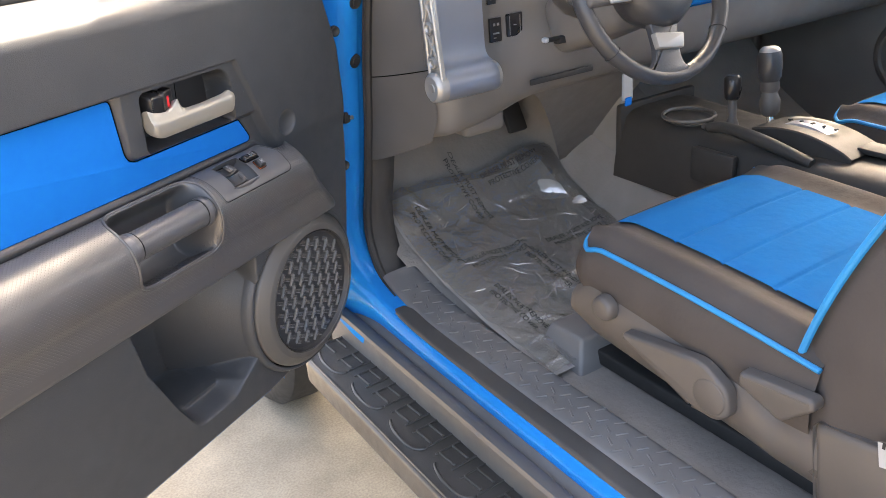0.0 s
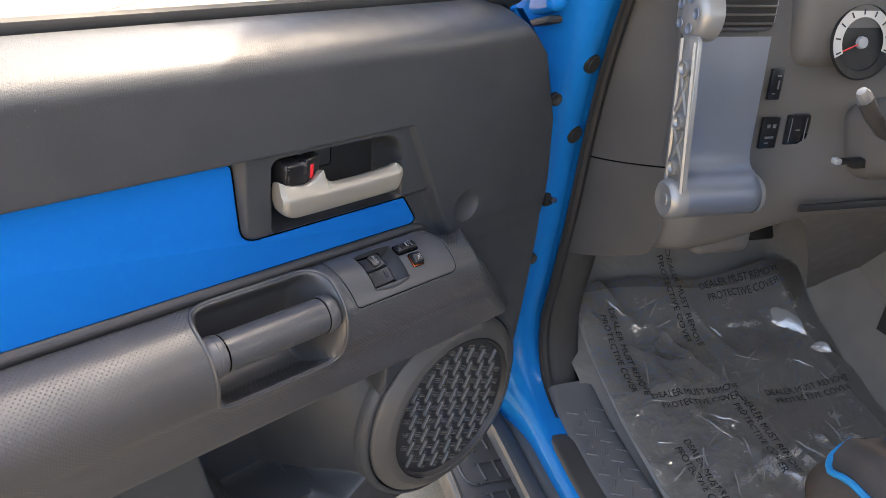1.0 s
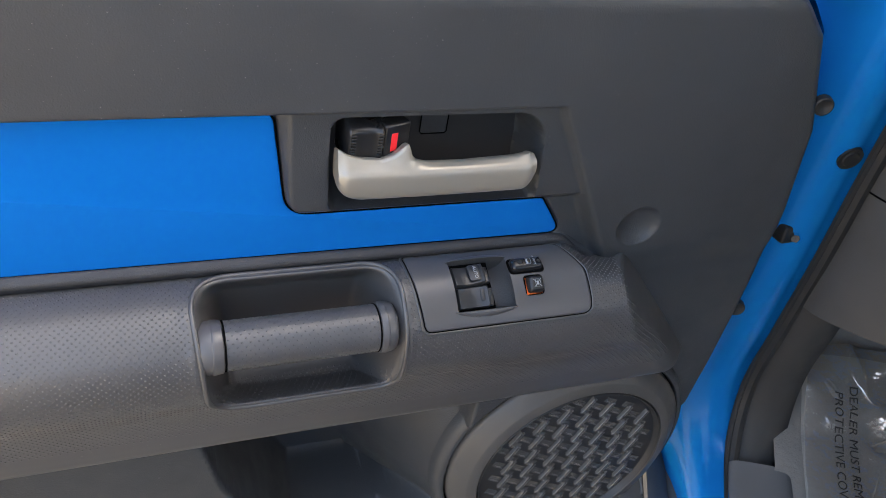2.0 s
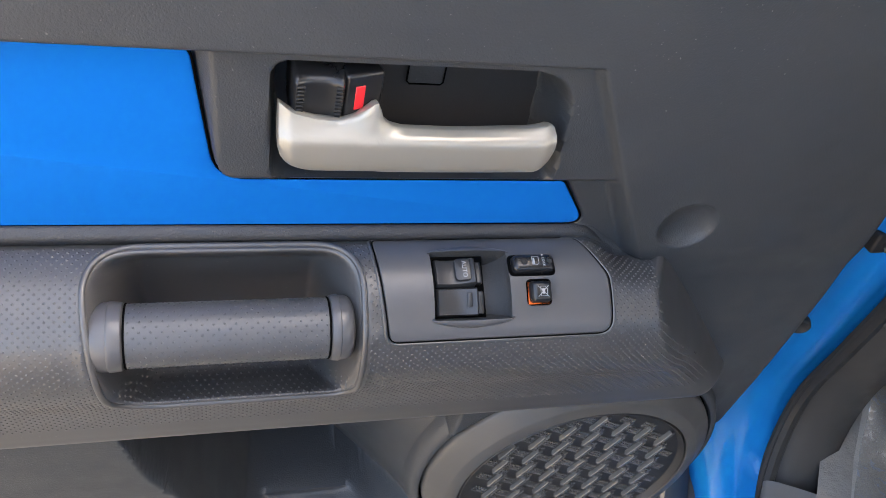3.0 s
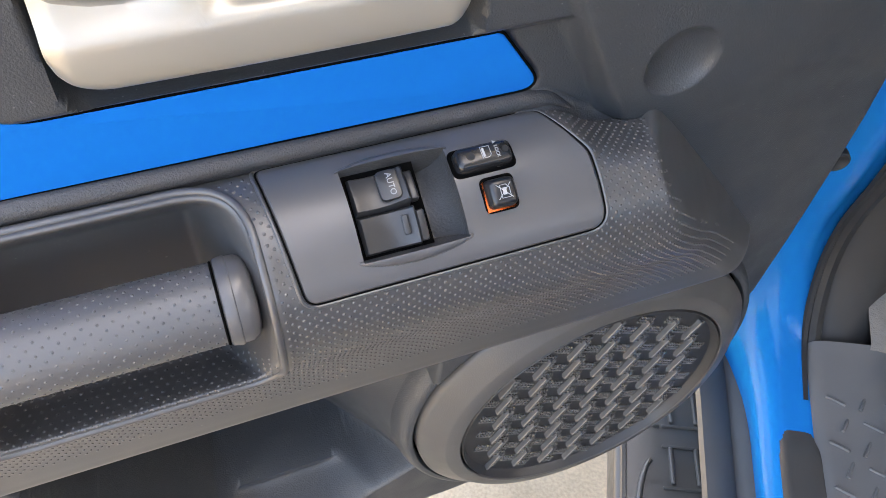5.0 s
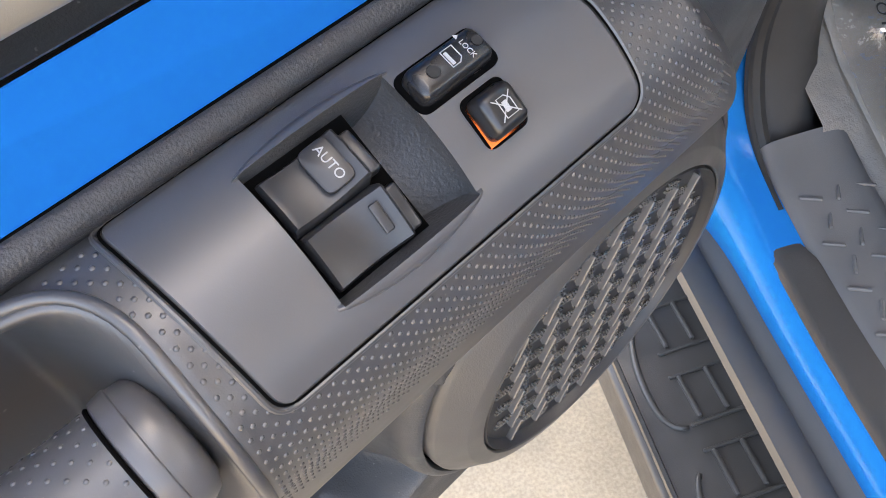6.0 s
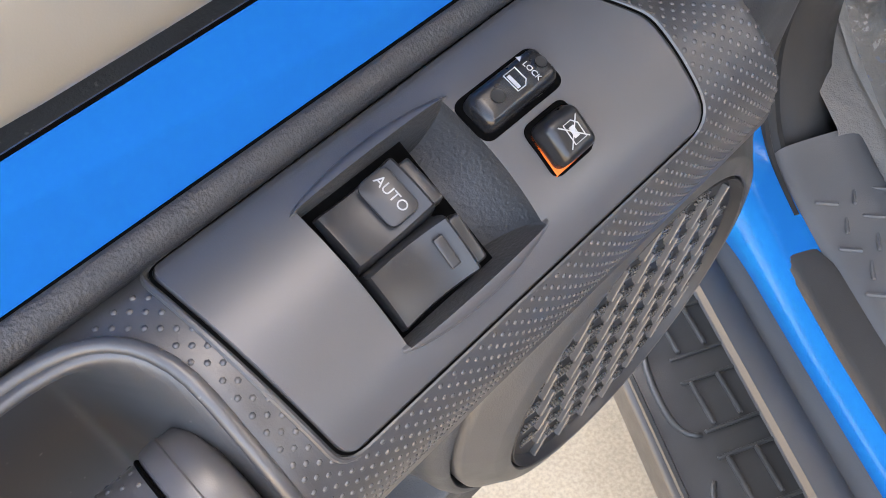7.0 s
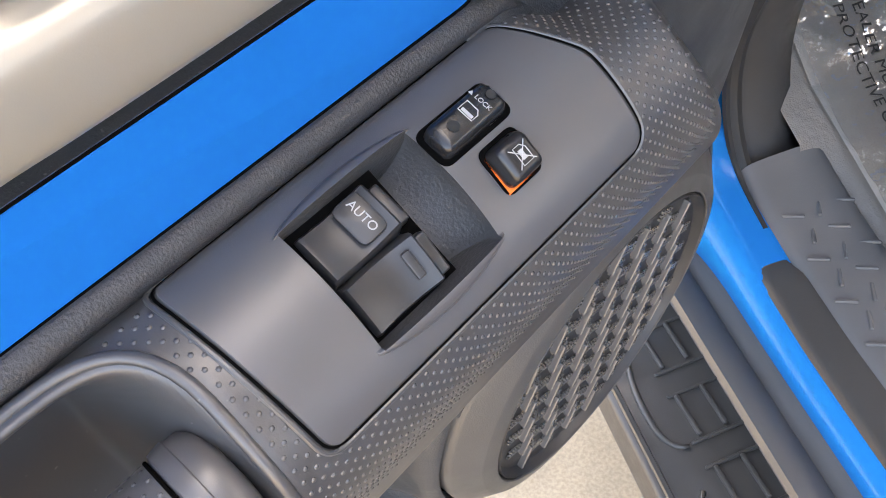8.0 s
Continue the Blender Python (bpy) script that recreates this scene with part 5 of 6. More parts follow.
def build_seat(x0, name, label, mirror=False):
    seat = thing(name, label, "car seat", SEATS @ pose(x0, -0.50 if mirror else -0.55, 0.66 if mirror else 0.62), group="front seats")
    W, D, Y0 = 0.50, 0.47, 0.25
    org = Vector((x0, -0.55, 0.62))

    def top(u, v):
        return cushion_top(u, v) - org.z

    n, m = 60, 150

    def patch(pname, mat, inn, lift, lab):
        verts, idx, faces = [], {}, []
        for i in range(n):
            for j in range(m):
                u, v = i / (n - 1) * 2 - 1, j / (m - 1)
                taper = 1 - 0.015 * (1 - v)
                corner = 0.02 * step(0.25, 0.0, v) * abs(u) ** 3
                seam = 0.0
                if pname == "seat_insert":
                    for q in (0.30, 0.50, 0.70, 0.90):
                        seam += 0.0034 * math.exp(-(((v - q - 0.02 * u * u) / 0.0065) ** 2))
                verts.append((u * W / 2 * taper, Y0 - corner - v * D, top(u, v) + lift - seam))
        for a, b, c, d in grid_faces(n, m):
            mu = np.mean([verts[k][0] for k in (a, b, c, d)])
            mv = np.mean([verts[k][1] for k in (a, b, c, d)])
            if inn(mu / (W / 2), (Y0 - mv) / D):
                faces.append((a, b, c, d))
        used = sorted({k for f in faces for k in f})
        remap = {k: i for i, k in enumerate(used)}
        return mesh_object(pname, [verts[k] for k in used], [tuple(remap[k] for k in f)[::-1] for f in faces], mat, seat, label=lab)

    patch("seat_top", CLOTH, lambda u, v: True, 0.0, "dark neoprene cushion cover")
    patch("seat_insert", CLOTH_BLUE, lambda u, v: abs(u) < 0.65 + 0.03 * v and 0.030 < v < 0.97, 0.004, "bright blue stitched centre panel")
    # sides of the cushion, from the piping down to the plastic base
    ring, pipe = [], []
    for k in range(61):
        t = k / 60
        if t < 0.36:
            v, u = 1 - t / 0.36, -1
        elif t < 0.64:
            v, u = 0, (t - 0.36) / 0.28 * 2 - 1
        else:
            v, u = (t - 0.64) / 0.36, 1
        taper = 1 - 0.015 * (1 - v)
        corner = 0.02 * step(0.25, 0.0, v) * abs(u) ** 3
        ring.append((u * W / 2 * taper, Y0 - corner - v * D, top(u, v), u, v))
    verts = []
    cols = 12
    for x, y, z, u, v in ring:
        for j in range(cols):
            t = j / (cols - 1)
            bulge = 0.022 * math.sin(t * math.pi * 0.9)
            ox = (1 if u > 0.98 else -1 if u < -0.98 else u * 0.6)
            oy = 1 if v < 0.02 else 0
            drop = 0.110 + 0.035 * v
            verts.append((x + ox * bulge - 0.014 * ox * t, y + oy * bulge, z - t * drop))
    mesh_object("seat_side", verts, grid_faces(61, cols), CLOTH, seat, label="dark neoprene cushion side")
    for s in (-1, 1):
        path = [(x + s * 0.004, y, z - 0.004) for x, y, z, u, v in ring if u * s > 0.98]
        front = [(x, y + 0.002, z - 0.005) for x, y, z, u, v in ring if v < 0.01 and u * s > 0.80]
        pts = path + front if s < 0 else front + path
        part("piping", tube(spline(pts, 60), 0.0044, 8), PIPING, seat, "bright blue piping")
    # backrest: leans back, bolsters forwards
    nb, mb = 40, 44
    def back(pname, mat, lo, hi, lift, lab, zlo=0.0, zhi=1.0):
        verts = []
        for i in range(nb):
            u = mix(lo, hi, i / (nb - 1))
            for j in range(mb):
                t = mix(zlo, zhi, j / (mb - 1))
                z = 0.14 + t * 0.68
                lean = 0.30 * t ** 1.5
                bol = 0.055 * step(0.55, 0.88, abs(u)) * (1 - 0.5 * t) - 0.07 * step(0.88, 1.0, abs(u)) ** 2
                belly = 0.02 * math.sin(t * math.pi)
                wid = W / 2 * (1.02 - 0.18 * t**2)
                verts.append((u * wid, -0.215 - lean + bol + belly + lift, z))
        return mesh_object(pname, verts, [f[::-1] for f in grid_faces(nb, mb)], mat, seat, label=lab)
    back("back_cover", CLOTH, -1, 1, 0.0, "dark neoprene backrest cover")
    back("back_insert", CLOTH_BLUE, -0.50, 0.50, 0.004, "bright blue stitched back panel", 0.1, 0.95)
    for s in (-1, 1):
        pts = []
        for k in range(30):
            t = k / 29
            wid = W / 2 * (1.02 - 0.18 * t**2)
            pts.append((s * wid * 0.958, -0.210 - 0.30 * t ** 1.5 + 0.040 * (1 - 0.5 * t) + 0.02 * math.sin(t * math.pi), 0.14 + t * 0.68))
        part("piping", tube(pts, 0.0055, 8), PIPING, seat)
    verts = []
    for j in range(30):
        t = j / 29
        z, lean = 0.10 + t * 0.72, 0.30 * t ** 1.5
        wid = W / 2 * (1.02 - 0.18 * t**2)
        for u, dy in spline([(-0.965, 0.032), (-1.03, 0.0), (-1.05, -0.06), (-1.0, -0.11), (-0.8, -0.14), (0, -0.15), (0.8, -0.14), (1.0, -0.11), (1.05, -0.06), (1.03, 0.0), (0.965, 0.032)], 26):
            verts.append((u * wid, -0.215 - lean + dy, z))
    mesh_object("back_shell", verts, grid_faces(30, 26), CLOTH, seat)
    for s in (-1, 1):
        part("back_seam", tube([(s * W / 2 * (1.035 - 0.03 * t), -0.250 - 0.13 * t, 0.185 - 0.035 * t) for t in np.linspace(0, 1, 14)], 0.0018, 6), GAP, seat)
        part("hinge_cover", rounded_box((0.016, 0.20, 0.13), (s * (W / 2 + 0.012), -0.335, 0.135), 0.014, 3, turn=Matrix.Rotation(radians(-8), 3, "X")), BASE, seat, "dark plastic recliner cover")
    # plastic side valance with its controls
    verts = []
    prof_top = [(0.24, 0.190), (0.20, 0.218), (0.05, 0.205), (-0.12, 0.180), (-0.17, 0.15), (-0.22, 0.165), (-0.30, 0.215), (-0.36, 0.23)]
    prof_low = [(0.24, 0.125), (0.20, 0.100), (0.05, 0.084), (-0.12, 0.070), (-0.22, 0.062), (-0.30, 0.056), (-0.36, 0.052)]
    ys = np.linspace(0.24, -0.36, 50)
    for s in (-1, 1):
        verts = []
        for y in ys:
            hi, lo = curve_at([(-a, b) for a, b in prof_top], -y), curve_at([(-a, b) for a, b in prof_low], -y)
            for t in np.linspace(0, 1, 10):
                verts.append((s * (W / 2 + 0.004 + 0.014 * math.sin(t * math.pi) ** 0.7 - 0.018 * (1 - t) ** 4), y, mix(lo, hi, t)))
        mesh_object("valance", verts, grid_faces(50, 10), BASE, seat, label="dark plastic seat side valance")
    x = -W / 2 - 0.020
    f = Matrix.Translation((x + 0.006, 0.150, 0.190)) @ Matrix.Rotation(radians(-90), 4, "Y")
    knob = part("adjust_knob", lathe([(0, 0.020), (0.014, 0.0205), (0.0195, 0.018), (0.022, 0.013), (0.0225, 0.0)], 28, f), BASE, seat, "round seat height knob")
    lv = outline_slab(round_outline([(0.098, 0.142), (0.100, 0.130), (-0.045, 0.082), (-0.090, 0.078), (-0.115, 0.100), (-0.108, 0.140), (-0.06, 0.166)], [0.006, 0.006, 0.03, 0.03, 0.02, 0.03, 0.05], 6), 0.020, Matrix.Translation((x + 0.004, 0, 0.030)) @ Matrix(((0, 0, -1, 0), (1, 0, 0, 0), (0, 1, 0, 0), (0, 0, 0, 1))), r=0.007, seg=4)
    lever = part("recline_lever", lv, BASE, seat, "long dark seat height lever")
    f = Matrix.Translation((x - 0.0165, -0.078, 0.146)) @ Matrix.Rotation(radians(-90), 4, "Y")
    part("lever_cap", lathe([(0, 0.0012), (0.026, 0.0012), (0.0275, 0.0004), (0.0285, -0.001)], 32, f), BASE, lever)
    lv = outline_slab(round_outline([(-0.122, 0.186), (-0.120, 0.164), (-0.190, 0.140), (-0.236, 0.182), (-0.234, 0.198)], [0.008, 0.01, 0.012, 0.008, 0.008], 5), 0.022, Matrix.Translation((x + 0.008, 0, 0.026)) @ Matrix(((0, 0, -1, 0), (1, 0, 0, 0), (0, 1, 0, 0), (0, 0, 0, 1))), r=0.007, seg=4)
    part("backrest_lever", lv, BASE, seat, "dark backrest recline lever")
    # floor rails with their end covers
    for s in (-1, 1):
        part("rail", rounded_box((0.045, 0.62, 0.03), (s * 0.18, -0.03, 0.02), 0.005), BLACK, seat)
        bm = rounded_box((0.125, 0.135, 0.075), (s * 0.195, 0.295, 0.026), 0.008, 3, taper=(0.60, 0.66))
        part("rail_cover", bm, TREAD, seat, "dark plastic seat rail end cover")
        bm = rounded_box((0.05, 0.10, 0.04), (s * 0.20, -0.27, 0.022), 0.008, 3, taper=(0.6, 0.75))
        part("rail_cover", bm, BASE, seat)
    if not mirror:
        tag = part("tag", rounded_box((0.0012, 0.055, 0.034), (-W / 2 - 0.024, -0.345, 0.198), 0.0003, 1, turn=Matrix.Rotation(radians(-12), 3, "X")), WHITE, seat, "white printed fabric tag")
        f = Matrix.Rotation(radians(-12), 4, "X")
        for k in range(9):
            part("tag_print", rounded_box((0.0003, 0.0028 if k % 3 else 0.004, 0.009), (-W / 2 - 0.0249, -0.323 - k * 0.0052, 0.2075 + 0.0011 * k), 0.0), BLACK, tag)
        part("tag_print", rounded_box((0.0003, 0.030, 0.0022), (-W / 2 - 0.0249, -0.345, 0.192), 0.0), GREYINK, tag)
    return seat


build_seat(0.452, "driver_seat", "dark neoprene covered car seat with bright blue panel and piping")
build_seat(1.215, "passenger_seat", "dark neoprene covered passenger seat with blue panel", True)


# ---- dashboard ----
def build_dash():
    d = thing("dashboard", "dark brown-black plastic dashboard with silver pod", "dashboard", CABIN @ pose(0.3, 0.2, 1.0))
    org = Vector((0.3, 0.2, 1.0))
    sec = spline([(0.24, 1.02), (0.10, 1.015), (0.015, 1.030), (-0.010, 1.055), (-0.018, 1.10), (-0.020, 1.16), (-0.012, 1.24), (0.0, 1.32), (0.02, 1.40), (0.06, 1.43), (0.25, 1.44), (0.45, 1.42)], 60)
    xs = np.r_[np.linspace(0.100, 0.56, 44), np.linspace(0.58, 1.58, 30)]
    verts = []
    for x in xs:
        knee = 0.035 * math.exp(-(((x - 0.42) / 0.13) ** 2))
        left = 0.03 * step(0.15, 0.10, x)
        for y, z in sec:
            dz = 0.045 * step(0.20, 0.36, x) * (1 - step(1.03, 1.25, z)) - 0.03 * step(0.30, 0.08, x) * (1 - step(1.02, 1.10, z))
            verts.append((x - org.x, y - knee * math.exp(-(((z - 1.14) / 0.09) ** 2)) + left - org.y, z + dz * 0.6 - org.z))
    mesh_object("dash_body", verts, grid_faces(len(xs), 60), DASH, d, label="dark grained plastic dash body", sharp=60)
    # end panel, from the doorway's seal across to the dash face, with its seam
    face_y = lambda z: curve_at([(1.0, 0.03), (1.03, 0.012), (1.06, -0.002), (1.16, 0.008), (1.24, 0.016), (1.32, 0.028), (1.40, 0.05), (1.46, 0.09)], z)
    door_y = lambda z: np.interp(-z, [-q[1] for q in EDGE[:120]], [q[0] for q in EDGE[:120]])
    def end_point(z, k):
        y0, y1 = door_y(z) + 0.002, face_y(z)
        return (0.041 + 0.063 * k - org.x, mix(y0, y1, k ** 0.8) - org.y, z + (0.055 * (1 - k) * (-1 if z < 1.05 else 0)) - org.z)
    zs = np.r_[np.linspace(1.008, 1.06, 6), np.linspace(1.09, 1.45, 20)]
    v = [end_point(z, k) for z in zs for k in np.linspace(0, 1, 12)]
    v += [(x + 0.03, y + 0.12, z + 0.004) for x, y, z in v[:12]]
    fs = grid_faces(len(zs), 12) + [(k, k + 1, len(v) - 11 + k, len(v) - 12 + k) for k in range(11)]
    mesh_object("dash_end", v, fs, DASH_END, d, label="dark dash end panel", sharp=60)
    part("end_seam", tube([end_point(mix(1.128, 1.150, k), k) for k in np.linspace(0.02, 0.98, 14)], 0.0011, 6), GAP, d)
    # silver pod: grey sheet, rolled foot, cast side strut and round vent knob
    L0 = lambda x, y, z: (x - org.x, y - org.y, z - org.z)
    L = lambda x, y, z: (x - 0.022 - org.x, y - org.y, z - org.z)
    sheet = []
    prof = spline([(-0.056, 1.340), (-0.058, 1.29), (-0.060, 1.22), (-0.062, 1.185), (-0.070, 1.172), (-0.086, 1.166), (-0.099, 1.155), (-0.104, 1.138), (-0.097, 1.120), (-0.082, 1.112), (-0.062, 1.115), (-0.045, 1.122)], 44)
    xs2 = np.linspace(0.086, 0.205, 12)
    for x in xs2:
        for y, z in prof:
            sheet.append(L(x, y + 0.006, z))
    pod = mesh_object("pod_panel", sheet, [f[::-1] for f in grid_faces(12, 44)], SILVER_COOL, d, label="silver-grey pod panel with rolled foot")
    part("pod_back", rounded_box((0.085, 0.05, 0.20), L(0.162, -0.004, 1.255), 0.004), DASH, d)
    lo, hi = (0.076, -0.078, 1.146), (0.080, -0.062, 1.340)
    f = Matrix.Translation(L(0.088, -0.078, 1.140)) @ Matrix.Rotation(radians(-90), 4, "Y")
    cap = part("pod_cap", lathe([(0, 0.0165), (0.008, 0.016), (0.0085, 0.0145), (0.013, 0.015), (0.0205, 0.0165), (0.0250, 0.013), (0.0265, 0.006), (0.0265, -0.006)], 36, f), SILVER, d, "cast silver end cap")
    f = Matrix.Translation(L(0.204, -0.078, 1.140)) @ Matrix.Rotation(radians(90), 4, "Y")
    part("pod_cap", lathe([(0, 0.004), (0.024, 0.004), (0.0265, 0.001), (0.0265, -0.004)], 36, f), SILVER, d)
    out = round_outline([(-0.101, 1.140), (-0.090, 1.235), (-0.077, 1.345), (-0.040, 1.345), (-0.050, 1.235), (-0.058, 1.140)], [0.01, 0.05, 0.01, 0.01, 0.05, 0.01], 5)
    along = Matrix(((0, 0, -1, 0), (1, 0, 0, 0), (0, 1, 0, 0), (0, 0, 0, 1)))
    strut = part("pod_strut", outline_slab([(y - org.y, z - org.z) for y, z in out], 0.006, Matrix.Translation((L(0.090, 0, 0)[0], 0, 0)) @ along, r=0.002, seg=2), SILVER, d, "cast silver side strut")
    bm = bmesh.new()
    for line in ([(-0.098, 1.150), (-0.086, 1.240), (-0.073, 1.338)], [(-0.061, 1.150), (-0.054, 1.240), (-0.044, 1.338)], [(-0.094, 1.185), (-0.058, 1.232)], [(-0.062, 1.185), (-0.083, 1.232)], [(-0.082, 1.250), (-0.052, 1.305)], [(-0.056, 1.250), (-0.078, 1.305)]):
        tube([L(0.083, y, z) for y, z in line], 0.0032, 6, bm=bm)
    part("strut_rib", bm, SILVER, strut)
    for z, y in ((1.182, -0.075), (1.240, -0.071), (1.305, -0.064)):
        f = Matrix.Translation(L(0.082, y, z)) @ Matrix.Rotation(radians(-90), 4, "Y")
        part("strut_boss", lathe([(0, 0.001), (0.005, 0.0015), (0.0075, 0.005), (0.0100, 0.004), (0.0105, -0.002)], 24, f), SILVER, d)
    f = Matrix.Translation(L(0.100, -0.048, 1.368)) @ Matrix.Rotation(radians(-90), 4, "Y")
    knob = part("vent_knob", lathe([(0, 0.018), (0.024, 0.017), (0.030, 0.014), (0.034, 0.008), (0.034, -0.012)], 40, f), SILVER, d, "round silver vent knob")
    for k in range(5):
        a = k / 5 * 2 * math.pi + 0.5
        ff = Matrix.Translation(L(0.0828, -0.048 + 0.019 * math.cos(a), 1.368 + 0.019 * math.sin(a))) @ Matrix.Rotation(radians(-90), 4, "Y")
        part("knob_dimple", lathe([(0, 0.0), (0.004, 0.0006), (0.0062, 0.002), (0.007, 0.0012)], 16, ff), SILVER_COOL, knob)
    vent = part("vent", rounded_box((0.10, 0.05, 0.058), L(0.165, -0.020, 1.372), 0.012, 3), SILVER_COOL, d, "air vent with dark slats")
    part("vent_hole", rounded_box((0.085, 0.01, 0.044), L(0.165, -0.043, 1.372), 0.004, 2), BLACK, vent)
    for k in range(4):
        part("vent_slat", rounded_box((0.083, 0.012, 0.0025), L(0.165, -0.046, 1.356 + k * 0.0105), 0.0008, 1), BASE, vent)
    L = L0
    # small switches beside the pod
    def switch_plate(x, z, w, h, bars):
        p = part("switch_plate", rounded_box((w, 0.006, h), L(x, -0.0235, z), 0.0018, 2), GLOSS, d, "small gloss black dash switch")
        for bx, bz, bw, bh in bars:
            part("switch_mark", rounded_box((bw, 0.001, bh), L(x + bx, -0.0268, z + bz), 0.0003, 1), MARK, p)
    switch_plate(0.224, 1.272, 0.019, 0.042, [(0.002, 0.012, 0.006, 0.002), (0.003, 0.0, 0.0025, 0.012), (-0.002, -0.012, 0.005, 0.0016)])
    switch_plate(0.230, 1.205, 0.027, 0.044, [(-0.004, 0.010, 0.005, 0.005), (0.005, 0.010, 0.005, 0.005), (0.0, -0.006, 0.014, 0.003), (-0.003, -0.014, 0.006, 0.002)])
    switch_plate(0.274, 1.208, 0.036, 0.042, [(-0.012, 0, 0.0012, 0.034), (0.012, 0, 0.0012, 0.034), (0, 0.0, 0.007, 0.002)])
    # instrument binnacle
    bm = rounded_box((0.34, 0.13, 0.16), L(0.42, 0.045, 1.365), 0.03, 4)
    hood = part("cluster_hood", bm, DASH, d, "dark instrument hood")
    for x, z, r in ((0.343, 1.326, 0.047), (0.446, 1.345, 0.055), (0.54, 1.332, 0.042)):
        f = Matrix.Translation(L(x, -0.024, z)) @ Matrix.Rotation(radians(90 - 12), 4, "X")
        dial = part("gauge", lathe([(0, 0.0), (r * 0.78, 0.0), (r * 0.8, 0.002), (r, 0.0035), (r * 1.04, 0.007), (r * 1.06, 0.002)], 40, f), BLACK, hood, "round black gauge with pale scale")
        band = [radians(205 - k * 7.5) for k in range(31)]
        bv = [f @ Vector((r * q * math.cos(a), r * q * math.sin(a), 0.0046)) for a in band for q in (0.70, 1.0)]
        mesh_object("scale_band", bv, grid_faces(31, 2), PLATE, dial, label="white scale band")
        for k in range(9):
            a = radians(200 - k * 27)
            part("scale_mark", put(rounded_box((r * 0.16, 0.0020, 0.0006), (r * 0.85, 0, 0.0050), 0), f @ Matrix.Rotation(a, 4, "Z")), INK, dial)
        part("needle", put(rounded_box((r * 0.7, 0.0016, 0.0008), (r * 0.33, 0, 0.0040), 0), f @ Matrix.Rotation(radians(200), 4, "Z")), RED, dial)
        part("needle_hub", lathe([(0, 0.006), (r * 0.16, 0.006), (r * 0.18, 0.001)], 20, f), GREYINK, dial)
    # steering column shroud with stalks
    f = Matrix.Translation(L(0.405, -0.12, 1.225)) @ Matrix.Rotation(radians(-22), 4, "X")
    shroud = part("column_shroud", put(rounded_box((0.13, 0.20, 0.11), (0, 0, 0), 0.03, 4), f), DASH, d, "dark steering column shroud")
    bm = tube([L(0.345, -0.14, 1.225), L(0.29, -0.155, 1.245), L(0.258, -0.166, 1.268), L(0.236, -0.172, 1.290)], [0.010, 0.0095, 0.0095, 0.010], 12)
    stalk = part("stalk", bm, BASE, shroud, "black indicator stalk")
    part("stalk_tip", lathe([(0, 0.006), (0.0062, 0.005), (0.0090, -0.002), (0.0088, -0.010)], 8, Matrix.Translation(L(0.229, -0.174, 1.297)) @ Matrix.Rotation(radians(-45), 4, "Y")), SILVER, stalk, "pale stalk end")
    part("tilt_lever", rounded_box((0.034, 0.012, 0.008), L(0.312, -0.085, 1.181), 0.003, 2), BLACK, shroud)
    part("tilt_hinge", rounded_box((0.030, 0.014, 0.014), L(0.338, -0.083, 1.177), 0.003, 2), BLACK, shroud)
    part("tilt_tip", rounded_box((0.010, 0.013, 0.009), L(0.295, -0.088, 1.183), 0.003, 2), GREYINK, shroud)
    # centre stack in body colour
    stack = part("centre_stack", rounded_box((0.30, 0.05, 0.26), L(0.82, -0.02, 1.30), 0.03, 4), BLUE, d, "blue painted centre stack")
    for k in (-1, 0, 1):
        part("stack_dial", lathe([(0, 0.02), (0.020, 0.02), (0.024, 0.014), (0.026, 0)], 28, Matrix.Translation(L(0.82 + k * 0.085, -0.045, 1.225)) @ Matrix.Rotation(radians(90), 4, "X")), BASE, stack)
    part("stack_vent", rounded_box((0.20, 0.01, 0.06), L(0.82, -0.045, 1.36), 0.006, 2), BLACK, stack)
    # knee flap seam and bonnet pull under the dash
    part("knee_flap", rounded_box((0.16, 0.006, 0.012), L(0.37, -0.046, 1.098), 0.003, 2), BLACK, d)
    panel = []
    for k in np.linspace(0, 1, 14):
        for q in np.linspace(0, 1, 16):
            x = mix(mix(0.335, 0.590, k ** 0.9), 0.690, q)
            panel.append(L(x, mix(0.004, 0.225, k) + 0.010 * math.sin(q * 3.1), mix(1.060, 0.800, k ** 1.1)))
    mesh_object("knee_panel", panel, [f[::-1] for f in grid_faces(14, 16)], DASH, d, label="dark lower knee panel")
    part("under_box", rounded_box((0.10, 0.09, 0.05), L(0.24, 0.08, 1.015), 0.014, 3), DASH, d)


build_dash()


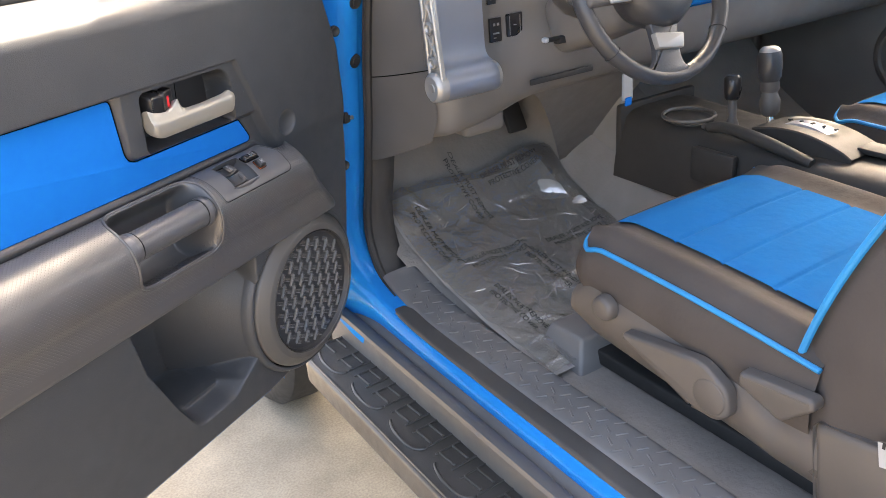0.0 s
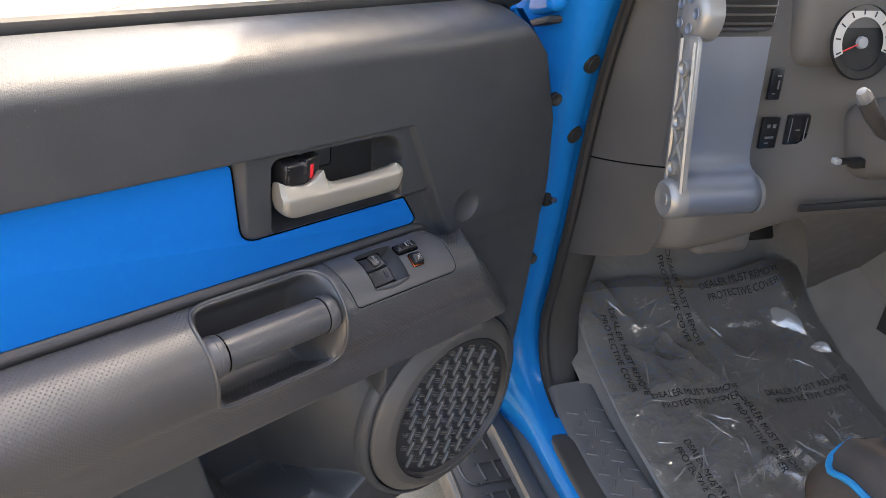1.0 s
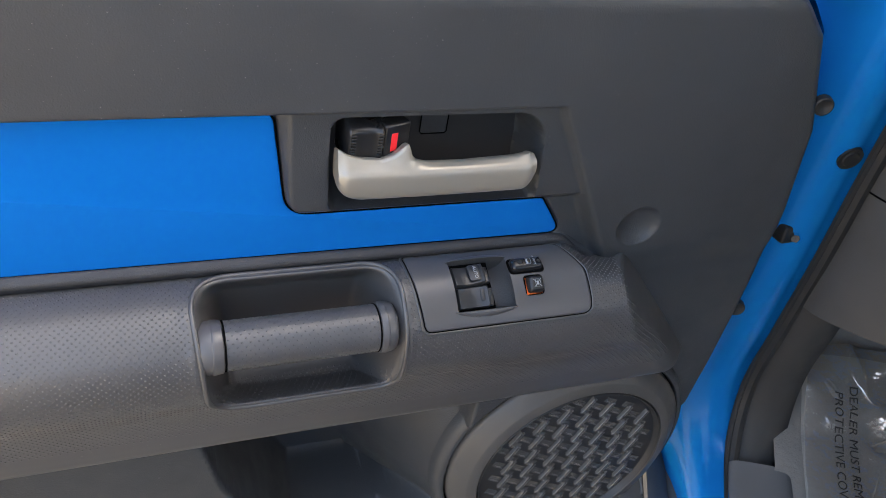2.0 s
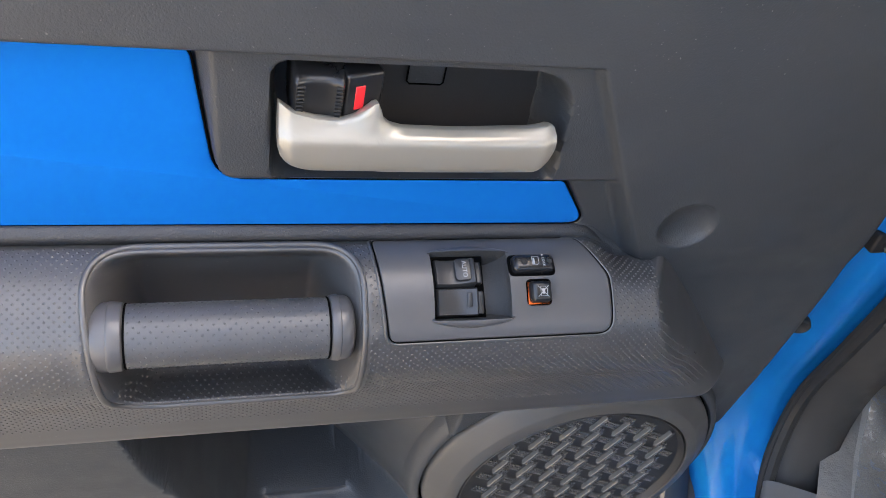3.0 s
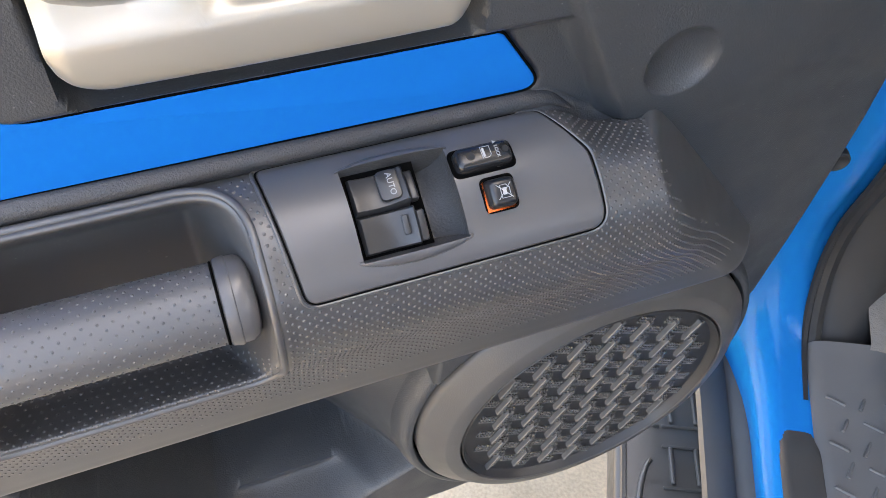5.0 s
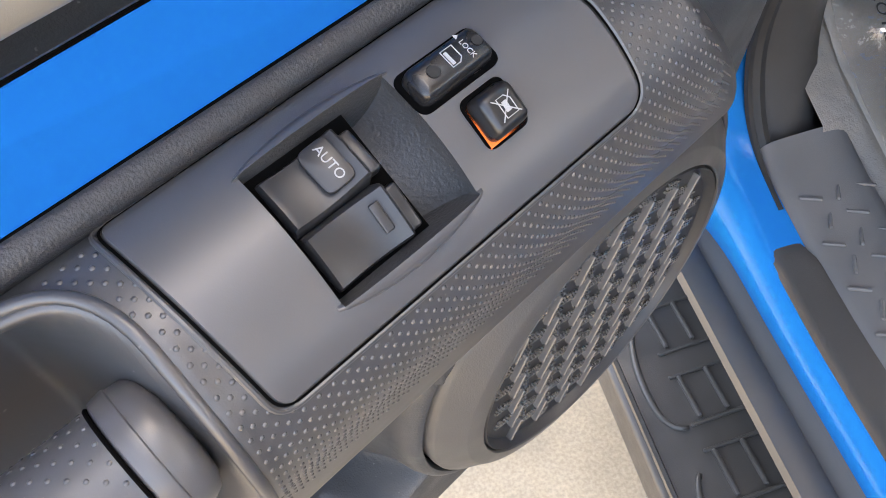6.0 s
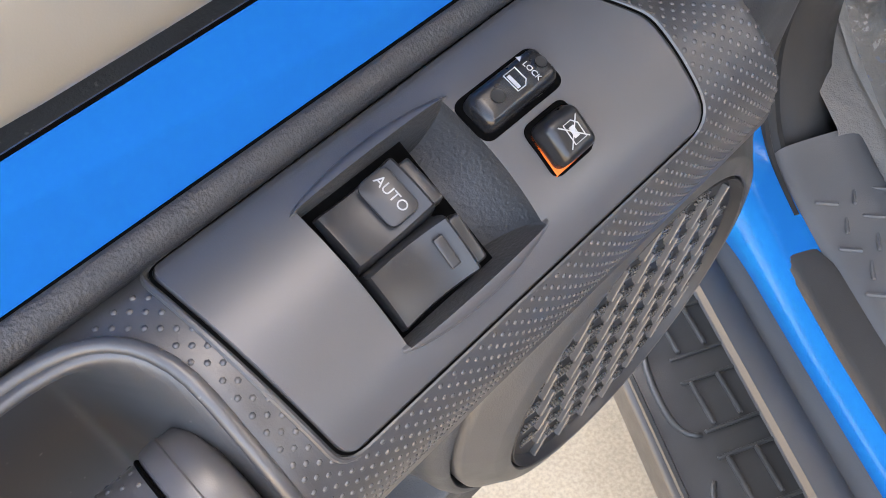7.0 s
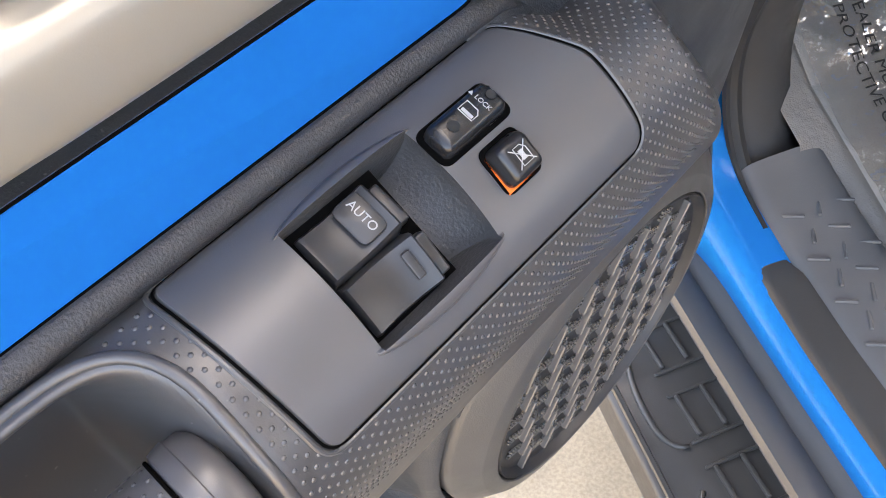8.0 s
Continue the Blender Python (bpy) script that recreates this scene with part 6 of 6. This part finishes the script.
def build_wheel():
    c = Matrix.Translation((0.374, -0.268, 1.283)) @ Matrix.Rotation(radians(90 - 24), 4, "X")
    w = thing("steering_wheel", "dark leather-wrapped steering wheel with silver spokes", "steering wheel", CABIN @ c @ Matrix.Scale(0.92, 4))
    R = 0.170
    part("rim", tube([(R * math.cos(a), R * math.sin(a), 0) for a in np.linspace(0, 2 * math.pi, 72, endpoint=False)], 0.0158, 14, closed=True, squash=(0.85, 1.05)), WRAP, w, "dark leather rim")
    for a in (radians(150), radians(218), radians(322), radians(30)):
        part("stitch", tube([((R + 0.0148 * math.cos(t)) * math.cos(a), (R + 0.0148 * math.cos(t)) * math.sin(a), 0.0165 * math.sin(t)) for t in np.linspace(0, 2 * math.pi, 16, endpoint=False)], 0.0009, 5, closed=True), BLACK, w)
    hub = part("airbag_cover", lathe([(0, 0.048), (0.035, 0.047), (0.058, 0.042), (0.074, 0.030), (0.083, 0.012), (0.082, -0.01), (0.066, -0.04)], 40), WRAP, w, "round airbag cover")
    part("badge", lathe([(0, 0.0478), (0.024, 0.0482), (0.0255, 0.0505), (0.0275, 0.0500), (0.0285, 0.046)], 36, Matrix.Diagonal((1.0, 0.84, 1.0, 1.0))), CHROME, hub, "chrome oval badge")
    part("badge_field", lathe([(0, 0.0490), (0.023, 0.0488), (0.0235, 0.047)], 36, Matrix.Diagonal((1.0, 0.84, 1.0, 1.0))), BASE, hub, "dark badge field")
    for ang, ln in ((178, 0.10), (2, 0.10)):
        m = Matrix.Rotation(radians(ang), 4, "Z")
        sp = part("spoke", put(rounded_box((0.105, 0.060, 0.020), (0.120, 0.0, 0.016), 0.008, 3), m), BASE, w, "side spoke")
        pad = part("spoke_pad", put(rounded_box((0.048, 0.062, 0.008), (0.108, 0.0, 0.028), 0.004, 3), m), SILVER, sp, "silver switch pad")
        for k in (-1, 0, 1):
            part("pad_button", put(rounded_box((0.018, 0.011, 0.004), (0.110, k * 0.016, 0.033), 0.0015, 2), m), GLOSS, pad)
    m = Matrix.Rotation(radians(262), 4, "Z")
    out = round_outline([(0.060, -0.034), (0.118, -0.027), (0.142, -0.032), (0.170, -0.058), (0.170, 0.058), (0.142, 0.032), (0.118, 0.027), (0.060, 0.034)], [0.004, 0.03, 0.02, 0.004, 0.004, 0.02, 0.03, 0.004], 5)
    low = part("spoke", outline_slab(out, 0.014, m @ Matrix.Translation((0, 0, 0.0)), r=0.004, seg=3), WRAP, w, "wide lower spoke")
    out = round_outline([(0.094, -0.035), (0.122, -0.030), (0.122, 0.030), (0.094, 0.035)], 0.004, 4)
    part("spoke_trim", outline_slab(out, 0.012, m @ Matrix.Translation((0, 0, 0.012)), r=0.003, seg=2), SILVER, low, "silver lower spoke trim")


build_wheel()


# ---- centre console, levers, pedals, mat ----
def build_console():
    c = thing("centre_console", "dark plastic centre console with cup holders and silver gate", "console", SEATS @ pose(0.80, -0.25, 0.80))
    org = Vector((0.80, -0.25, 0.80))
    L = lambda x, y, z: (x - org.x, y - org.y, z - org.z)
    ys = np.linspace(0.085, -0.95, 40)
    verts = []
    for y in ys:
        top = 0.935 + 0.010 * math.sin(y * 5)
        for x, z in spline([(0.665, 0.785), (0.672, 0.84), (0.690, top - 0.02), (0.712, top), (0.80, top + 0.004), (0.888, top), (0.910, top - 0.02), (0.928, 0.84), (0.935, 0.70)], 26):
            verts.append(L(x, y, z))
    mesh_object("console_body", verts, [f[::-1] for f in grid_faces(40, 26)], CONSOLE, c, label="dark plastic console body", sharp=60)
    for x, y, r in ((0.745, -0.065, 0.056), (0.86, -0.56, 0.042), (0.735, -0.60, 0.038)):
        f = Matrix.Translation(L(x, y, 0.946))
        h = part("cup_holder", tube([f @ Vector((r * math.cos(a), r * math.sin(a), 0.0)) for a in np.linspace(0, 2 * math.pi, 40, endpoint=False)], 0.0042, 8, closed=True), BASE, c, "round cup holder")
        part("cup_floor", lathe([(0, -0.0078), (r * 0.97, -0.0078), (r * 0.98, -0.010)], 36, f), BLACK, h)
    # arched shift gate
    def arch(half, y0, y1, rise, base, n=20):
        rows = []
        for k in np.linspace(0, 1, n):
            y, z = mix(y0, y1, k), base + rise * math.sin(math.pi * (0.15 + 0.85 * k)) ** 0.8
            rows.append([(-half, y, base - 0.02), (-half, y, z - 0.003), (-half + 0.003, y, z), (half - 0.003, y, z), (half, y, z - 0.003), (half, y, base - 0.02)])
        return [L(0.790 + x, y, z) for row in rows for x, y, z in row], grid_faces(n, 6)
    v, fs = arch(0.052, -0.235, -0.455, 0.030, 0.938)
    surround = mesh_object("gate_surround", v, fs, CONSOLE, c, label="arched dark gate surround", sharp=40)
    v, fs = arch(0.020, -0.262, -0.425, 0.0315, 0.940)
    gate = mesh_object("shift_gate", v, fs, SILVER_COOL, surround, label="silver shift gate plate", sharp=40)
    for k, y in enumerate((-0.285, -0.310, -0.335, -0.360, -0.385)):
        part("gate_mark", rounded_box((0.010 - 0.003 * (k % 2), 0.006, 0.004), L(0.792, y, 0.9715 - 0.10 * (abs(y + 0.335)) ** 1.4), 0.001, 1), INK, gate)
    part("tray", rounded_box((0.05, 0.075, 0.012), L(0.805, -0.475, 0.944), 0.004, 2), BLACK, c)
    # gear selector
    st = part("gear_lever", tube([L(0.80, -0.235, 0.945), L(0.80, -0.215, 1.02)], 0.0075, 12), CHROME, c, "gear selector with dark grip")
    f = Matrix.Translation(L(0.80, -0.228, 0.985)) @ Matrix.Rotation(radians(-6), 4, "X")
    part("lever_boot", lathe([(0.012, -0.02), (0.019, -0.012), (0.021, 0.012), (0.017, 0.022), (0.0155, 0.03), (0.019, 0.034), (0.0195, 0.052)], 24, f), BASE, st)
    part("lever_grip", lathe([(0.018, 0.052), (0.0225, 0.060), (0.0245, 0.085), (0.0235, 0.105), (0.021, 0.112)], 28, f), WRAP, st, "dark grip")
    part("grip_cap", lathe([(0, 0.122), (0.014, 0.121), (0.020, 0.116), (0.0215, 0.110)], 28, f), SILVER, st, "silver cap")
    # transfer lever
    f = Matrix.Translation(L(0.765, -0.165, 0.945)) @ Matrix.Rotation(radians(-4), 4, "X")
    tr = part("transfer_lever", lathe([(0.016, -0.015), (0.013, 0.0), (0.009, 0.01), (0.009, 0.05)], 20, f), BASE, c, "short transfer lever")
    part("lever_knob", lathe([(0.0135, 0.050), (0.017, 0.055), (0.0185, 0.075), (0.0175, 0.095), (0.012, 0.101), (0, 0.102)], 24, f), GLOSS, tr, "black knob")
    # parking brake
    hb = part("parking_brake", tube(spline([L(0.705, -0.155, 0.945), L(0.705, -0.20, 0.953), L(0.705, -0.29, 0.945), L(0.705, -0.40, 0.925)], 20), [0.0105 + 0.003 * math.sin(k / 19 * math.pi) for k in range(20)], 14), CONSOLE, c, "dark parking brake lever")
    part("brake_button", lathe([(0, 0.012), (0.006, 0.011), (0.0075, 0.0)], 14, Matrix.Translation(L(0.705, -0.15, 0.945)) @ Matrix.Rotation(radians(-90), 4, "X")), BASE, hb)
    part("console_nose", rounded_box((0.25, 0.02, 0.20), L(0.80, 0.083, 0.855), 0.008, 2), CONSOLE, c)
    part("side_bin", rounded_box((0.02, 0.11, 0.075), L(0.672, -0.20, 0.875), 0.008, 2), CONSOLE, c)


build_console()


def build_key():
    k = thing("key_tag", "keys on a small clear tag hanging from the ignition", "key", CABIN @ pose(0.530, -0.063, 1.035))
    part("key_tag_card", rounded_box((0.028, 0.002, 0.056), (0, 0, 0.012), 0.003, 2), GREYINK, k, "pale grey plastic tag")
    part("key_tag_end", rounded_box((0.018, 0.004, 0.018), (0.002, -0.001, -0.02), 0.003, 2), BLUE_SATIN, k, "small blue end")
    part("key_ring", tube([(0, 0, 0.037), (0.0, 0.0, 0.050)], 0.0015, 6), SILVER, k)


build_key()


def build_pedals():
    for name, x, y, z, w, h in (("brake_pedal", 0.44, 0.33, 0.93, 0.10, 0.06), ("accelerator_pedal", 0.57, 0.36, 0.92, 0.055, 0.13)):
        p = thing(name, "dark rubber-faced pedal hanging in the footwell", "pedal", SEATS @ pose(x, y, z))
        part("pedal_pad", put(rounded_box((w, 0.016, h), (0, 0, 0), 0.005, 2), Matrix.Rotation(radians(-30), 4, "X")), RUBBER, p)
        part("pedal_arm", tube([(0, 0.01, 0.0), (0, 0.07, 0.08), (0, 0.12, 0.22)], 0.008, 8), BLACK, p)


build_pedals()


def build_mat():
    m = thing("plastic_mat_film", "clear printed plastic film over the dark driver's floor mat", "floor film", SEATS @ pose(0.36, 0.05, 0.66))
    org = Vector((0.36, 0.05, 0.66))
    n = 150

    def film_z(x, y):
        base = floor_z(min(x, 0.60), y) + 0.020
        p = Vector((x * 9, y * 9, 0))
        wr = 0.006 * noise.noise(p)
        for a, s, q in ((0.4, 13, 1.0), (1.9, 17, 0.8), (2.6, 27, 0.5)):
            u, w = x * math.cos(a) + y * math.sin(a), -x * math.sin(a) + y * math.cos(a)
            wr += 0.0055 * q * (1 - abs(noise.noise(Vector((u * s, w * s * 0.35, a * 7))))) ** 6
        far = step(0.16, 0.33, y)
        wr += 0.026 * far * (0.45 + noise.noise(p * 0.9 + Vector((3, 1, 0)))) * (0.4 + 0.6 * step(0.3, 0.55, x))
        wr += 0.030 * math.exp(-(((x - 0.60) / 0.05) ** 2) - ((y - 0.22) / 0.10) ** 2)
        return base + max(wr, -0.004)

    verts, mat_v = [], []
    for i in range(n):
        for j in range(n):
            x, y = mix(0.150, 0.640, i / (n - 1)), mix(-0.30, 0.300 + 0.008 * math.sin(i * 0.05), j / (n - 1))
            mat_v.append((x - org.x, y - org.y, floor_z(min(x, 0.60), y) + 0.012 - org.z))
            verts.append((x - org.x, y - org.y, film_z(x, y) - org.z))
    mesh_object("floor_mat", mat_v, grid_faces(n, n), MAT, m, label="dark carpet floor mat")
    film = mesh_object("film", verts, grid_faces(n, n), FILM, m, label="wrinkled clear plastic film")
    # steep bunched folds that catch the light, their glints helped by whiter film
    for cx, cy, cz, wd, ht, tilt in ((0.545, 0.196, 0.752, 0.095, 0.050, 0), (0.588, 0.120, 0.735, 0.030, 0.020, 8), (0.184, 0.265, 0.768, 0.040, 0.016, -6), (0.518, 0.290, 0.800, 0.030, 0.022, 5), (0.365, 0.128, 0.700, 0.060, 0.009, -4), (0.165, 0.140, 0.680, 0.045, 0.006, 3)):
        nrm = Vector((-0.70, -0.54, 0.456)).normalized()
        m3 = nrm.to_track_quat("Z", "Y").to_matrix().to_4x4()
        fv = []
        for i in range(9):
            for j in range(9):
                u, v = i / 4 - 1, j / 4 - 1
                q = m3 @ Matrix.Rotation(radians(tilt), 4, "Z") @ Vector((u * wd / 2 * (1 - 0.25 * v), v * ht / 2 * (1 - 0.4 * u * u), -0.05 * wd * u * u - 0.12 * ht * v * v + 0.002 * noise.noise(Vector((u * 2 + cx * 30, v * 2, 0)))))
                fv.append((cx + q.x - org.x, cy + q.y - org.y, cz + q.z - org.z))
        mesh_object("film_fold", fv, grid_faces(9, 9), FILM_GLINT, film)
    # sharp creases, their glints put in as white film
    rng = random.Random(5)
    for k in range(64):
        cx, cy, ln, a = rng.uniform(0.18, 0.60), rng.uniform(-0.26, 0.27), rng.uniform(0.015, 0.060), radians(rng.choice((-40, 55, 10, 85)) + rng.uniform(-22, 22))
        pts = [(cx + math.cos(a) * ln * (q - 0.5), cy + math.sin(a) * ln * (q - 0.5)) for q in np.linspace(0, 1, 8)]
        part("film_crease", tube([(x - org.x, y - org.y, film_z(x, y) + 0.0008 - org.z) for x, y in pts], [0.0003 + 0.0013 * math.sin(math.pi * q) for q in np.linspace(0, 1, 8)], 6), FILM_GLINT, film)
    # printed rows lying on the film, along and across the car
    def printed(x, y, turn):
        k = Matrix.Translation((x, y, 0)) @ Matrix.Rotation(radians(turn), 4, "Z")
        for text, off in (("DEALER MUST REMOVE", 0.009), ("PROTECTIVE COVER", -0.011)):
            ob = lettering(text, 0.0165, k @ Matrix.Translation((0, off, 0)), film, "film_print", INK)
            for v in ob.data.vertices:
                v.co = (v.co.x - org.x, v.co.y - org.y, film_z(v.co.x, v.co.y) + 0.0015 - org.z)
    for x, y in ((0.225, -0.10), (0.205, 0.17), (0.375, -0.03), (0.360, 0.26)):
        printed(x, y, -90)
    for x, y in ((0.305, 0.070), (0.520, 0.05), (0.50, 0.27)):
        printed(x, y, 0)
    return m


build_mat()
